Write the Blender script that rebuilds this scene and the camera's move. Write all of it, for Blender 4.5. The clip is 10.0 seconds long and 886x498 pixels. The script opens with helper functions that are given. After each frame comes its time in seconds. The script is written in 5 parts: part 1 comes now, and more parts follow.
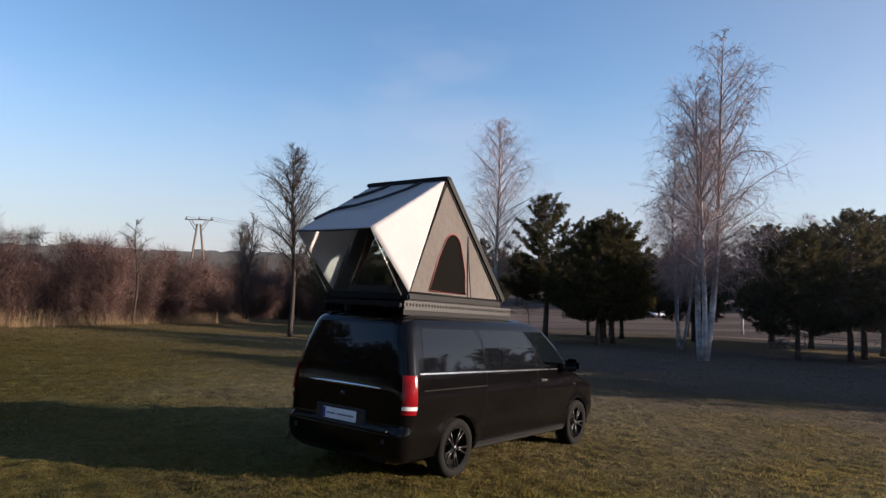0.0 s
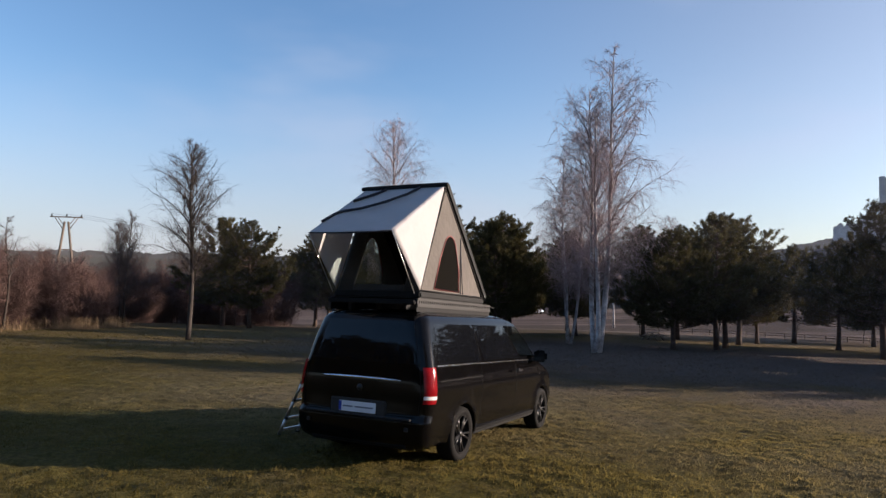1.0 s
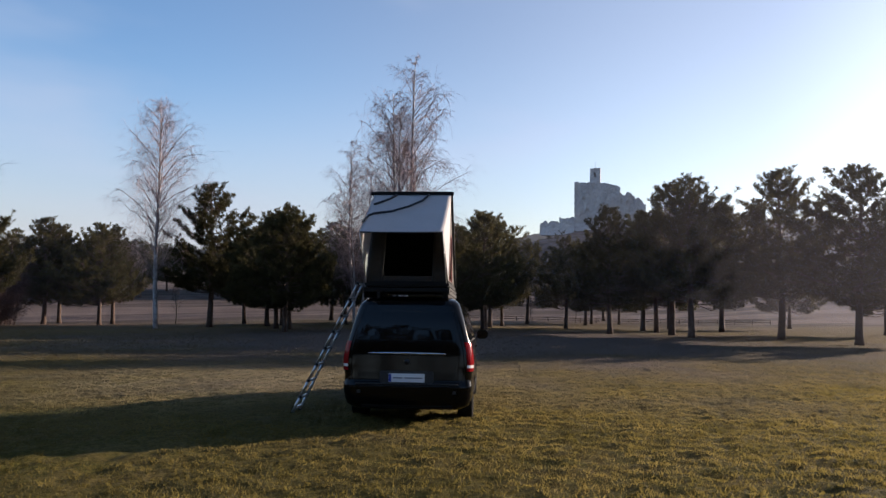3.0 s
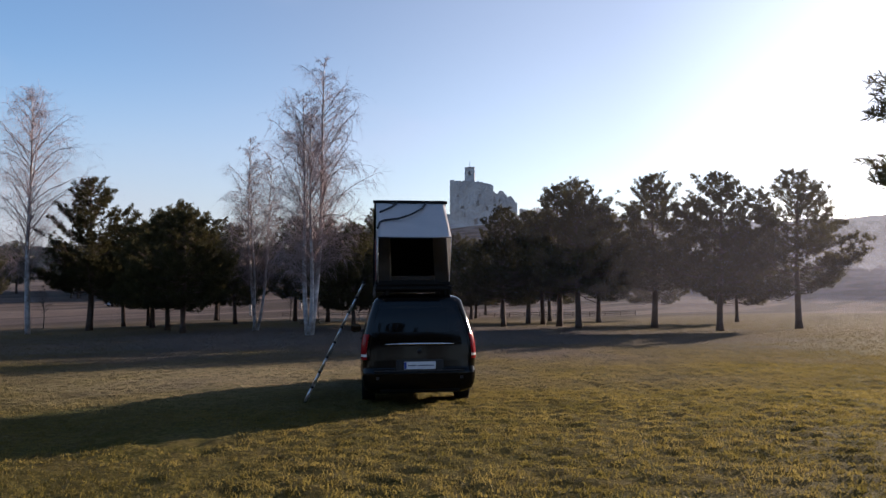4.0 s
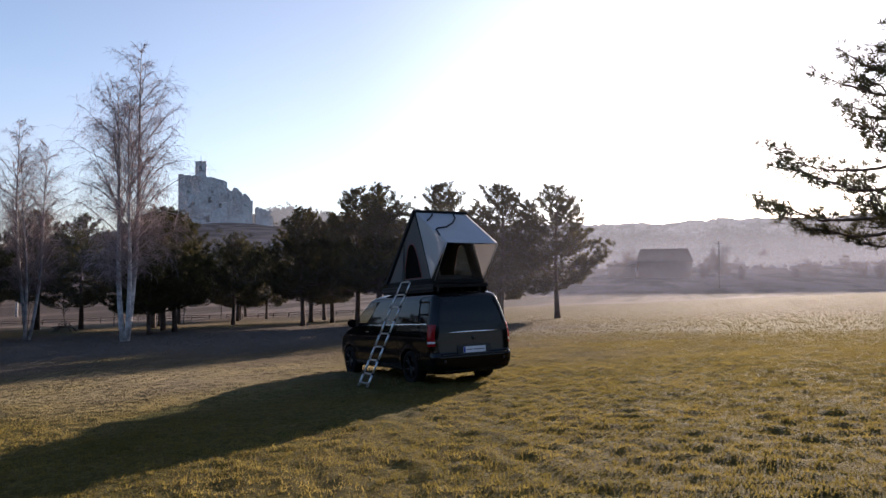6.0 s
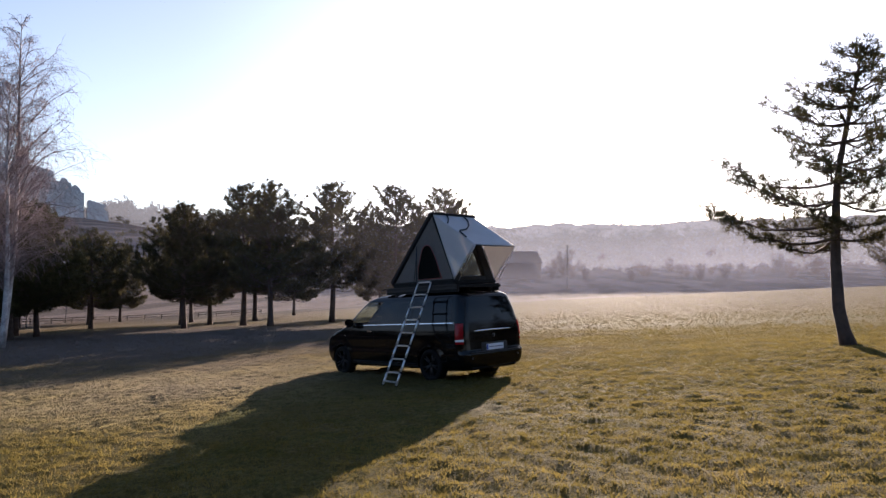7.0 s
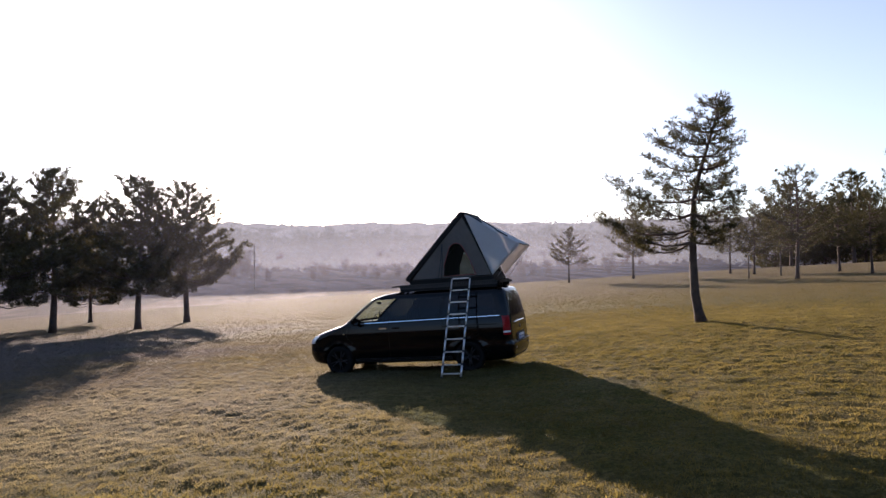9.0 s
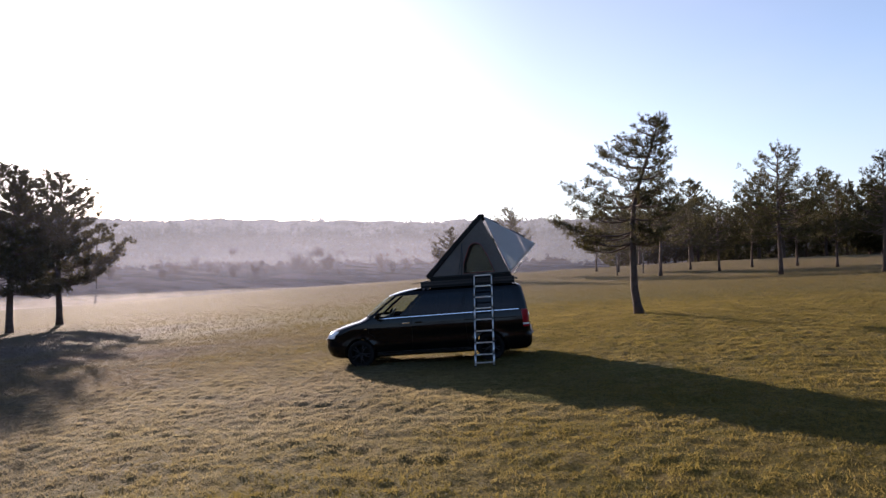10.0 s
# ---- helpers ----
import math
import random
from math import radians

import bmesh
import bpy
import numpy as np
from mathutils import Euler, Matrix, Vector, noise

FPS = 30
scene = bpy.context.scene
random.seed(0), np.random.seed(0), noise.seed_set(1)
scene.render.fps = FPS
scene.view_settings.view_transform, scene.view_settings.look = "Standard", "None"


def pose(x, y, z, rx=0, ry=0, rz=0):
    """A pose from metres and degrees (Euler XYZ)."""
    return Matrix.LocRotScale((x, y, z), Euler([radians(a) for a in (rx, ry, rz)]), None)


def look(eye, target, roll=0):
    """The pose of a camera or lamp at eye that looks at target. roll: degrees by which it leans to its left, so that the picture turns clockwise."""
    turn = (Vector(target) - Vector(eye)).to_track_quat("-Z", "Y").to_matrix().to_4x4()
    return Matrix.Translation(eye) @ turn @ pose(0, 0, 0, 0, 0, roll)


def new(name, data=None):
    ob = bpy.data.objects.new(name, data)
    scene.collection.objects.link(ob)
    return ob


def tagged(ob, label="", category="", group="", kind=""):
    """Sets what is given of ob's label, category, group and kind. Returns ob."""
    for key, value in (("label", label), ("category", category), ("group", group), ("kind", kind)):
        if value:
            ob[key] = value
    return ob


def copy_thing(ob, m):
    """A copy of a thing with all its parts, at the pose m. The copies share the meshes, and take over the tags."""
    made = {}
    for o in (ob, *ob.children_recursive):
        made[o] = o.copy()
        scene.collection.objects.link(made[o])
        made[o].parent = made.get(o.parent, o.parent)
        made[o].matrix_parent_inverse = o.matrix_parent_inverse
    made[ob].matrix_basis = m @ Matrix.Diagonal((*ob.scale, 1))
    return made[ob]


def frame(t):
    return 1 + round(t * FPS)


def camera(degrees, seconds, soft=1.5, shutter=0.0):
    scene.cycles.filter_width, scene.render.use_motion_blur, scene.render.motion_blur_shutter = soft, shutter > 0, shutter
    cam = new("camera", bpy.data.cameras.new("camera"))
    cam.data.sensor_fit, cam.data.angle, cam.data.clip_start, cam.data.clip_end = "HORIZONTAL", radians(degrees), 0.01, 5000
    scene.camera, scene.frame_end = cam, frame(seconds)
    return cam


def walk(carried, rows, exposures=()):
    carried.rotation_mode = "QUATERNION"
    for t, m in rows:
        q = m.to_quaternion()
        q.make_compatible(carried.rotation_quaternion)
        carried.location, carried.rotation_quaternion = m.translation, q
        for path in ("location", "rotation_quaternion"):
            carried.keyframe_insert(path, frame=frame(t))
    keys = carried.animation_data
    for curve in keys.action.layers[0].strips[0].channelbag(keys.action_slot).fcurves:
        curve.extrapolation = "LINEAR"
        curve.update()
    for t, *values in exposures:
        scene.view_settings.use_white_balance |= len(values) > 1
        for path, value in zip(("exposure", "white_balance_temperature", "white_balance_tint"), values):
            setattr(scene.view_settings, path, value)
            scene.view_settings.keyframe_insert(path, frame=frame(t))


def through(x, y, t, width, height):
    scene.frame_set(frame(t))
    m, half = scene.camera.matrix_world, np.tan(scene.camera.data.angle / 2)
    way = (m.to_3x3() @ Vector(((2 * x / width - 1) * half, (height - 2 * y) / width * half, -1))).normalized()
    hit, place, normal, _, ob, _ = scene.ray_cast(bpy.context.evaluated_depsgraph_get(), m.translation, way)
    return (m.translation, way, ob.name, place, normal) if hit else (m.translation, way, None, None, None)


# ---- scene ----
cam = camera(67.1, 10.0, 1.4)
PATH = [
    (0, (-0.35, 0.271, 1.713), (-0.381, 2.268, 1.806), 1.4),
    (0.5, (-1.096, -0.036, 1.685), (-0.955, 1.956, 1.786), 1.0),
    (1, (-1.981, -0.227, 1.671), (-1.649, 1.743, 1.77), 0.9),
    (1.5, (-2.895, -0.421, 1.654), (-2.388, 1.511, 1.753), 0.8),
    (2, (-3.98, -0.566, 1.641), (-3.284, 1.307, 1.734), 0.6),
    (2.5, (-5.047, -0.639, 1.646), (-4.186, 1.164, 1.733), 1.0),
    (2.7, (-5.573, -0.596, 1.638), (-4.631, 1.167, 1.722), 0.9),
    (3.8, (-8.497, -0.512, 1.661), (-7.18, 0.99, 1.734), 0.0),
    (4, (-8.954, -0.422, 1.678), (-7.593, 1.041, 1.75), -0.0),
    (4.5, (-10.258, 0.051, 1.686), (-8.774, 1.39, 1.756), -0.1),
    (5, (-11.641, 0.785, 1.677), (-10.032, 1.971, 1.749), -0.2),
    (5.5, (-12.941, 1.624, 1.695), (-11.226, 2.651, 1.766), -0.2),
    (5.7, (-13.477, 2.174, 1.69), (-11.715, 3.118, 1.76), -0.3),
    (6.8, (-15.613, 5.772, 1.693), (-13.668, 6.233, 1.764), 0.0),
    (7, (-15.78, 6.396, 1.701), (-13.818, 6.778, 1.771), 0.0),
    (7.5, (-16.072, 8.333, 1.706), (-14.078, 8.473, 1.773), -0.1),
    (8, (-16.061, 10.537, 1.704), (-14.067, 10.4, 1.771), -0.2),
    (8.5, (-16.089, 12.486, 1.701), (-14.126, 12.107, 1.764), -0.2),
    (9, (-16.063, 14.572, 1.655), (-14.159, 13.963, 1.721), -0.5),
    (9.5, (-15.863, 16.573, 1.728), (-14.035, 15.763, 1.78), -0.1),
    (10, (-15.434, 18.833, 1.671), (-13.714, 17.814, 1.728), -0.5),
]
walk(cam, [(t, look(eye, target, roll)) for t, eye, target, roll in PATH],
     exposures=[(0.0, 0.96, 6500, 19), (4.0, 0.99, 6500, 20), (5.5, 1.05, 6500, 21), (7.0, 1.30, 6500, 23), (10.0, 1.27, 6500, 25)])


# ---- light ----
W = bpy.data.worlds.new("sky")
scene.world = W
W.use_nodes = True
SUN_EL, SUN_DIR = radians(11.8), Vector((0.998, -0.062, 0)).normalized()
wn = W.node_tree.nodes
sky = wn.new("ShaderNodeTexSky")
sky.sky_type, sky.sun_disc = "NISHITA", False
sky.sun_elevation = SUN_EL
sky.sun_rotation = math.atan2(SUN_DIR.x, SUN_DIR.y)
sky.air_density, sky.dust_density, sky.ozone_density, sky.altitude = 1.0, 0.42, 2.2, 300
wn["Background"].inputs[1].default_value = 0.12


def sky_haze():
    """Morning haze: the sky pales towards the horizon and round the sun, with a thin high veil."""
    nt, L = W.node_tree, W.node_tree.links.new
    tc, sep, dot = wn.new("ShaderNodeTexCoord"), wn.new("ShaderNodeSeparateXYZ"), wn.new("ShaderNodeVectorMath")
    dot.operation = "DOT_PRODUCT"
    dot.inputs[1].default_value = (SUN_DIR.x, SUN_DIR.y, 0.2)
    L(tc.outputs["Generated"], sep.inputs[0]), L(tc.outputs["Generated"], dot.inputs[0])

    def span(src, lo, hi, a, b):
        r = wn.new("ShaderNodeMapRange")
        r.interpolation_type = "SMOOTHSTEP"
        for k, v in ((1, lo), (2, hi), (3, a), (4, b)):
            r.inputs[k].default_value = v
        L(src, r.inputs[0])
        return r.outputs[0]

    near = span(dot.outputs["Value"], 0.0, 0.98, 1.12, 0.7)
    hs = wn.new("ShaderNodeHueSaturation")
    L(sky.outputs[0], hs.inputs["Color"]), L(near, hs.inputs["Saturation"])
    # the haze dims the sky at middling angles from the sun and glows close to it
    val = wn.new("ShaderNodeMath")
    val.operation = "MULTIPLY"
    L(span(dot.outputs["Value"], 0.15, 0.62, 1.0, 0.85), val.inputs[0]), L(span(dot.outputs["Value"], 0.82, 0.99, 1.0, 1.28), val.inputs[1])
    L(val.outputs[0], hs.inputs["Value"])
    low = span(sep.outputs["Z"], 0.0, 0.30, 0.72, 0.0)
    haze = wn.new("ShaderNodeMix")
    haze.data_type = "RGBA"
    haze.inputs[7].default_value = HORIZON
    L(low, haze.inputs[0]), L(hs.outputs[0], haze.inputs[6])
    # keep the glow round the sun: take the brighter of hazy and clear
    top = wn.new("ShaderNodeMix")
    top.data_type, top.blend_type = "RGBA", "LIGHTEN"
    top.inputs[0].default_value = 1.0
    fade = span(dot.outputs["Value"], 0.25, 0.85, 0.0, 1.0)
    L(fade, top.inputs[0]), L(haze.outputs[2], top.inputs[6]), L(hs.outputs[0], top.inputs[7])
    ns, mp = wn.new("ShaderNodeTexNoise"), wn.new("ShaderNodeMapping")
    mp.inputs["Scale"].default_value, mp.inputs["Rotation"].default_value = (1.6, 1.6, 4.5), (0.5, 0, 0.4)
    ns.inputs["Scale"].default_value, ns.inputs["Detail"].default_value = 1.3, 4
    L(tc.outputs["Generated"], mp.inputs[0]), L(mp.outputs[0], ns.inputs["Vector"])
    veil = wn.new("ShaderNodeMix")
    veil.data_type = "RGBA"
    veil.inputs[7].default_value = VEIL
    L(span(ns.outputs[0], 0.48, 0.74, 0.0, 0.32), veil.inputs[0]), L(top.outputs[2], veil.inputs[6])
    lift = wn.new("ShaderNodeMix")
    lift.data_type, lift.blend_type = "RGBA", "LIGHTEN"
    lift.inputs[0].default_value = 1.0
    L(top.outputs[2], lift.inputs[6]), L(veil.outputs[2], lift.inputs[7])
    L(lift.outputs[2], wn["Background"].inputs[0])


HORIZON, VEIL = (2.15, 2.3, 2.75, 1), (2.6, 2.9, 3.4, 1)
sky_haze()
sun = new("sun", bpy.data.lights.new("sun", "SUN"))
sun.data.energy, sun.data.angle, sun.data.color = 4.9, radians(0.6), (1.0, 0.86, 0.68)
sun.matrix_world = look(SUN_DIR * 60 + Vector((0, 8, 60 * math.tan(SUN_EL))), (0, 8, 0))


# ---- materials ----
DEW_SHEEN_AT, DEW_SHEEN, FROST_SHADE_AT = (-1.8, 16.0, -1.0), (0.42, 0.365, 0.27, 1), (17, 33, -1.9)


def mat(name, color, rough=0.6, metal=0.0, var=0.0, scale=8.0, bump=0.0, bscale=40.0, spec=0.5, coat=0.0, trans=0.0, color2=None, obj=False, lawn_tint=0.0):
    """A procedural surface: two scales of colour variation, fine relief, gloss; trans: how much light passes through from behind."""
    m = bpy.data.materials.new(name)
    m.use_nodes = True
    nt = m.node_tree
    b = nt.nodes["Principled BSDF"]
    b.inputs["Roughness"].default_value, b.inputs["Metallic"].default_value = rough, metal
    b.inputs["Specular IOR Level"].default_value, b.inputs["Coat Weight"].default_value = spec, coat
    b.inputs["Base Color"].default_value = (*color, 1)
    col = glow = None
    if var or color2:
        tc = nt.nodes.new("ShaderNodeTexCoord")
        n1, n2 = nt.nodes.new("ShaderNodeTexNoise"), nt.nodes.new("ShaderNodeTexNoise")
        n1.inputs["Scale"].default_value, n2.inputs["Scale"].default_value = scale, scale * 7.3
        n1.inputs["Detail"].default_value, n2.inputs["Detail"].default_value = 5, 3
        for n in (n1, n2):
            nt.links.new(tc.outputs["Object"], n.inputs["Vector"])
        add = nt.nodes.new("ShaderNodeMath")
        add.operation = "MULTIPLY_ADD"
        add.inputs[1].default_value = 0.45
        nt.links.new(n2.outputs[0], add.inputs[0])
        nt.links.new(n1.outputs[0], add.inputs[2])
        mr = nt.nodes.new("ShaderNodeMapRange")
        mr.inputs[1].default_value, mr.inputs[2].default_value = 0.45, 1.0
        nt.links.new(add.outputs[0], mr.inputs[0])
        mx = nt.nodes.new("ShaderNodeMix")
        mx.data_type = "RGBA"
        c2 = color2 or tuple(c * (1 + var) for c in color)
        c1 = color if color2 else tuple(c * (1 - var) for c in color)
        mx.inputs[6].default_value, mx.inputs[7].default_value = (*c1, 1), (*c2, 1)
        nt.links.new(mr.outputs[0], mx.inputs[0])
        col = mx.outputs[2]
        if lawn_tint:
            # low sun's sheen on dew, painted in beyond the van's nose, thinning outwards
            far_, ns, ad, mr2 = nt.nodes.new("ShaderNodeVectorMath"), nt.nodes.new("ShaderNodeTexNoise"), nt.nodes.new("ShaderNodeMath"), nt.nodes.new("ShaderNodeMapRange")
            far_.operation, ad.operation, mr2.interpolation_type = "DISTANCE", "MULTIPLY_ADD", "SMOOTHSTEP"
            far_.inputs[1].default_value = DEW_SHEEN_AT
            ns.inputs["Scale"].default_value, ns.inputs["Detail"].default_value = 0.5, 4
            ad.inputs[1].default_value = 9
            mr2.inputs[1].default_value, mr2.inputs[2].default_value, mr2.inputs[3].default_value, mr2.inputs[4].default_value = 5, 13, lawn_tint, 0
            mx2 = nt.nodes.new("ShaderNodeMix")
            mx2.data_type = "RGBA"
            mx2.inputs[7].default_value = DEW_SHEEN
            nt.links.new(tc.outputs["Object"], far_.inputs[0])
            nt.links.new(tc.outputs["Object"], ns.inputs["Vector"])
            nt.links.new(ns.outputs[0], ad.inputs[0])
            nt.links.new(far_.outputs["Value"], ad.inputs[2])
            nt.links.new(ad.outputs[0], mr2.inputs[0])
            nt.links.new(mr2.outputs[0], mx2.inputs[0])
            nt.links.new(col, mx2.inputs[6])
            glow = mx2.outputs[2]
            # hoar frost and shade, painted grey on the lower lawn's blades before the trees
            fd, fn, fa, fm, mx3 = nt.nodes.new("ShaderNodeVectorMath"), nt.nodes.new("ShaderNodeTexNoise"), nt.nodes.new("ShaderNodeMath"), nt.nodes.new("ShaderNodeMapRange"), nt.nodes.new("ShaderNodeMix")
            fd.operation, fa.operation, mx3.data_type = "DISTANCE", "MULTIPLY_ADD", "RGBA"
            fd.inputs[1].default_value = FROST_SHADE_AT
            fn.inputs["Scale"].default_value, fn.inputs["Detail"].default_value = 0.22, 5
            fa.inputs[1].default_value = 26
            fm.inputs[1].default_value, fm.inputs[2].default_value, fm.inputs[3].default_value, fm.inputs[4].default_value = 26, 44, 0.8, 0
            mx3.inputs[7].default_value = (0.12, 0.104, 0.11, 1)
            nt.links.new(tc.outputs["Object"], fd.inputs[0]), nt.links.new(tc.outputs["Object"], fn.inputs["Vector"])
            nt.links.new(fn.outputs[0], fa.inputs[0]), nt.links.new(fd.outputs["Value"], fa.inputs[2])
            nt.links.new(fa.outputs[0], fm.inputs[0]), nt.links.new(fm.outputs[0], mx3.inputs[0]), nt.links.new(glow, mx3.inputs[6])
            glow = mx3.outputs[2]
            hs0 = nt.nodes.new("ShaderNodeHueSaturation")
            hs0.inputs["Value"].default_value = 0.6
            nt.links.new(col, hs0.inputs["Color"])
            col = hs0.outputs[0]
        if obj:
            oi = nt.nodes.new("ShaderNodeObjectInfo")
            hs = nt.nodes.new("ShaderNodeHueSaturation")
            m2 = nt.nodes.new("ShaderNodeMapRange")
            m2.inputs[3].default_value, m2.inputs[4].default_value = 0.75, 1.25
            nt.links.new(oi.outputs["Random"], m2.inputs[0])
            nt.links.new(m2.outputs[0], hs.inputs["Value"])
            nt.links.new(col, hs.inputs["Color"])
            col = hs.outputs[0]
        nt.links.new(col, b.inputs["Base Color"])
    if bump:
        tc = nt.nodes.new("ShaderNodeTexCoord")
        n3, bp = nt.nodes.new("ShaderNodeTexNoise"), nt.nodes.new("ShaderNodeBump")
        n3.inputs["Scale"].default_value, n3.inputs["Detail"].default_value = bscale, 4
        bp.inputs["Strength"].default_value, bp.inputs["Distance"].default_value = bump, 0.02
        nt.links.new(tc.outputs["Object"], n3.inputs["Vector"])
        nt.links.new(n3.outputs[0], bp.inputs["Height"])
        nt.links.new(bp.outputs[0], b.inputs["Normal"])
    if trans:
        tr, mixs = nt.nodes.new("ShaderNodeBsdfTranslucent"), nt.nodes.new("ShaderNodeMixShader")
        tr.inputs[0].default_value = (*color, 1)
        if col:
            nt.links.new(glow or col, tr.inputs[0])
        mixs.inputs[0].default_value = trans
        out = nt.nodes["Material Output"]
        nt.links.new(b.outputs[0], mixs.inputs[1])
        nt.links.new(tr.outputs[0], mixs.inputs[2])
        nt.links.new(mixs.outputs[0], out.inputs[0])
    return m


def glass_mat(name, color, through):
    """Thin pane: clear or dark tinted, with a mirror gloss."""
    m = bpy.data.materials.new(name)
    m.use_nodes = True
    nt = m.node_tree
    b, out = nt.nodes["Principled BSDF"], nt.nodes["Material Output"]
    b.inputs["Base Color"].default_value, b.inputs["Roughness"].default_value = (*color, 1), 0.03
    b.inputs["Specular IOR Level"].default_value = 0.4
    t, mx = nt.nodes.new("ShaderNodeBsdfTransparent"), nt.nodes.new("ShaderNodeMixShader")
    t.inputs[0].default_value = (0.75, 0.82, 0.8, 1)
    mx.inputs[0].default_value = through
    nt.links.new(b.outputs[0], mx.inputs[1])
    nt.links.new(t.outputs[0], mx.inputs[2])
    nt.links.new(mx.outputs[0], out.inputs[0])
    return m


def haze_glow_mat(name, color, lit, strength):
    """Far woods and hills, with morning haze put into their surface as a glow, strongest towards the sun."""
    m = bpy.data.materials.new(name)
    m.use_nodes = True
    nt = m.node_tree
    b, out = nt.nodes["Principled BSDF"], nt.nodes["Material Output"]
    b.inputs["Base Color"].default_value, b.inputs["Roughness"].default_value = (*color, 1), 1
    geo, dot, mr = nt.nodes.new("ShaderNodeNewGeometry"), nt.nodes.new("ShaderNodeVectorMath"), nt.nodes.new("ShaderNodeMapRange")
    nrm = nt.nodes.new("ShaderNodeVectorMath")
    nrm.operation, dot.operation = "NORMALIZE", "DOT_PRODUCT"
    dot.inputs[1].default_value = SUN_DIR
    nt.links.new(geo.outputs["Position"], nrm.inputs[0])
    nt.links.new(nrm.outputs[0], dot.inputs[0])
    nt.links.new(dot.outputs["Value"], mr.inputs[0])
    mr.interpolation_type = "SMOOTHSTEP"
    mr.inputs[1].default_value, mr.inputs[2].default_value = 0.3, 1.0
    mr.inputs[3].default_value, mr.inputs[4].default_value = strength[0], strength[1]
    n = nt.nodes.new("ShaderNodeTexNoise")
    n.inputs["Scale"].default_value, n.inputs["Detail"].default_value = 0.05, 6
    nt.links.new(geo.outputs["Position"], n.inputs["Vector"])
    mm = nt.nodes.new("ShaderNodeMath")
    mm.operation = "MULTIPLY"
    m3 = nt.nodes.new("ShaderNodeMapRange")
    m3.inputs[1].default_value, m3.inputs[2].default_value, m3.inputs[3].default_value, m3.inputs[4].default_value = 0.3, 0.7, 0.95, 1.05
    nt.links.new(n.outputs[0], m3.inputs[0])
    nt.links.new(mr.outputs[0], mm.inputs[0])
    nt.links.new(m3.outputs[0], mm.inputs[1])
    # this emission stands in for sunlit haze
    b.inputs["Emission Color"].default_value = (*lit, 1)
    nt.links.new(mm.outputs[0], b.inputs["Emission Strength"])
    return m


def ground_mat():
    """Short winter lawn, tan and olive, turning to a pale frosty field far out; frost with painted shade and sheen lies
    in patches.
    """
    m = bpy.data.materials.new("lawn")
    m.use_nodes = True
    nt = m.node_tree
    L = nt.links.new
    b = nt.nodes["Principled BSDF"]
    b.inputs["Roughness"].default_value, b.inputs["Specular IOR Level"].default_value = 0.93, 0.06
    geo = nt.nodes.new("ShaderNodeNewGeometry")

    def noise_of(scale, detail=5, rough=0.6):
        n = nt.nodes.new("ShaderNodeTexNoise")
        n.inputs["Scale"].default_value, n.inputs["Detail"].default_value, n.inputs["Roughness"].default_value = scale, detail, rough
        L(geo.outputs["Position"], n.inputs["Vector"])
        return n.outputs[0]

    def ramp(src, lo, hi):
        r = nt.nodes.new("ShaderNodeMapRange")
        r.interpolation_type = "SMOOTHSTEP"
        r.inputs[1].default_value, r.inputs[2].default_value = lo, hi
        L(src, r.inputs[0])
        return r.outputs[0]

    def mix(fac, a, c):
        x = nt.nodes.new("ShaderNodeMix")
        x.data_type = "RGBA"
        L(fac, x.inputs[0])
        for n, v in ((6, a), (7, c)):
            if isinstance(v, tuple):
                x.inputs[n].default_value = (*v, 1)
            else:
                L(v, x.inputs[n])
        return x.outputs[2]

    fine = ramp(noise_of(14.0, 6, 0.75), 0.38, 0.66)
    mid = ramp(noise_of(1.6, 4), 0.38, 0.64)
    big = ramp(noise_of(0.16, 4), 0.4, 0.62)
    green = mix(fine, LAWN_A, LAWN_B)
    dry = mix(fine, LAWN_C, LAWN_D)
    near = mix(mid, green, dry)
    near = mix(big, near, mix(mid, dry, green))
    ln = nt.nodes.new("ShaderNodeVectorMath")
    ln.operation = "LENGTH"
    L(geo.outputs["Position"], ln.inputs[0])
    wob = nt.nodes.new("ShaderNodeMath")
    wob.operation = "MULTIPLY_ADD"
    wob.inputs[1].default_value = 40
    L(noise_of(0.02, 3), wob.inputs[0])
    L(ln.outputs["Value"], wob.inputs[2])
    near = mix(ramp(wob.outputs[0], 36, 66), near, mix(mid, dry, LAWN_E))
    far = mix(ramp(noise_of(0.035, 4), 0.4, 0.6), FIELD_A, FIELD_B)
    stripes = nt.nodes.new("ShaderNodeTexNoise")
    mp = nt.nodes.new("ShaderNodeMapping")
    mp.inputs["Rotation"].default_value, mp.inputs["Scale"].default_value = (0, 0, 0.9), (0.01, 0.12, 1)
    L(geo.outputs["Position"], mp.inputs[0])
    L(mp.outputs[0], stripes.inputs["Vector"])
    stripes.inputs["Scale"].default_value = 1.0
    far = mix(ramp(stripes.outputs[0], 0.45, 0.58), far, FIELD_C)
    # frost on the lower lawn before the trees, its grey also holding their shade
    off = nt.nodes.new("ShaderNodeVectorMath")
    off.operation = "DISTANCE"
    off.inputs[1].default_value = FROST_SHADE_AT
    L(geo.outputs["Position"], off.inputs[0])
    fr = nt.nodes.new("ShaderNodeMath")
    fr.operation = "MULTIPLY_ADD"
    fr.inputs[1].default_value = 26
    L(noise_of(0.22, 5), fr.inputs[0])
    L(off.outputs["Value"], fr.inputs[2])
    lawn_tint = nt.nodes.new("ShaderNodeMapRange")
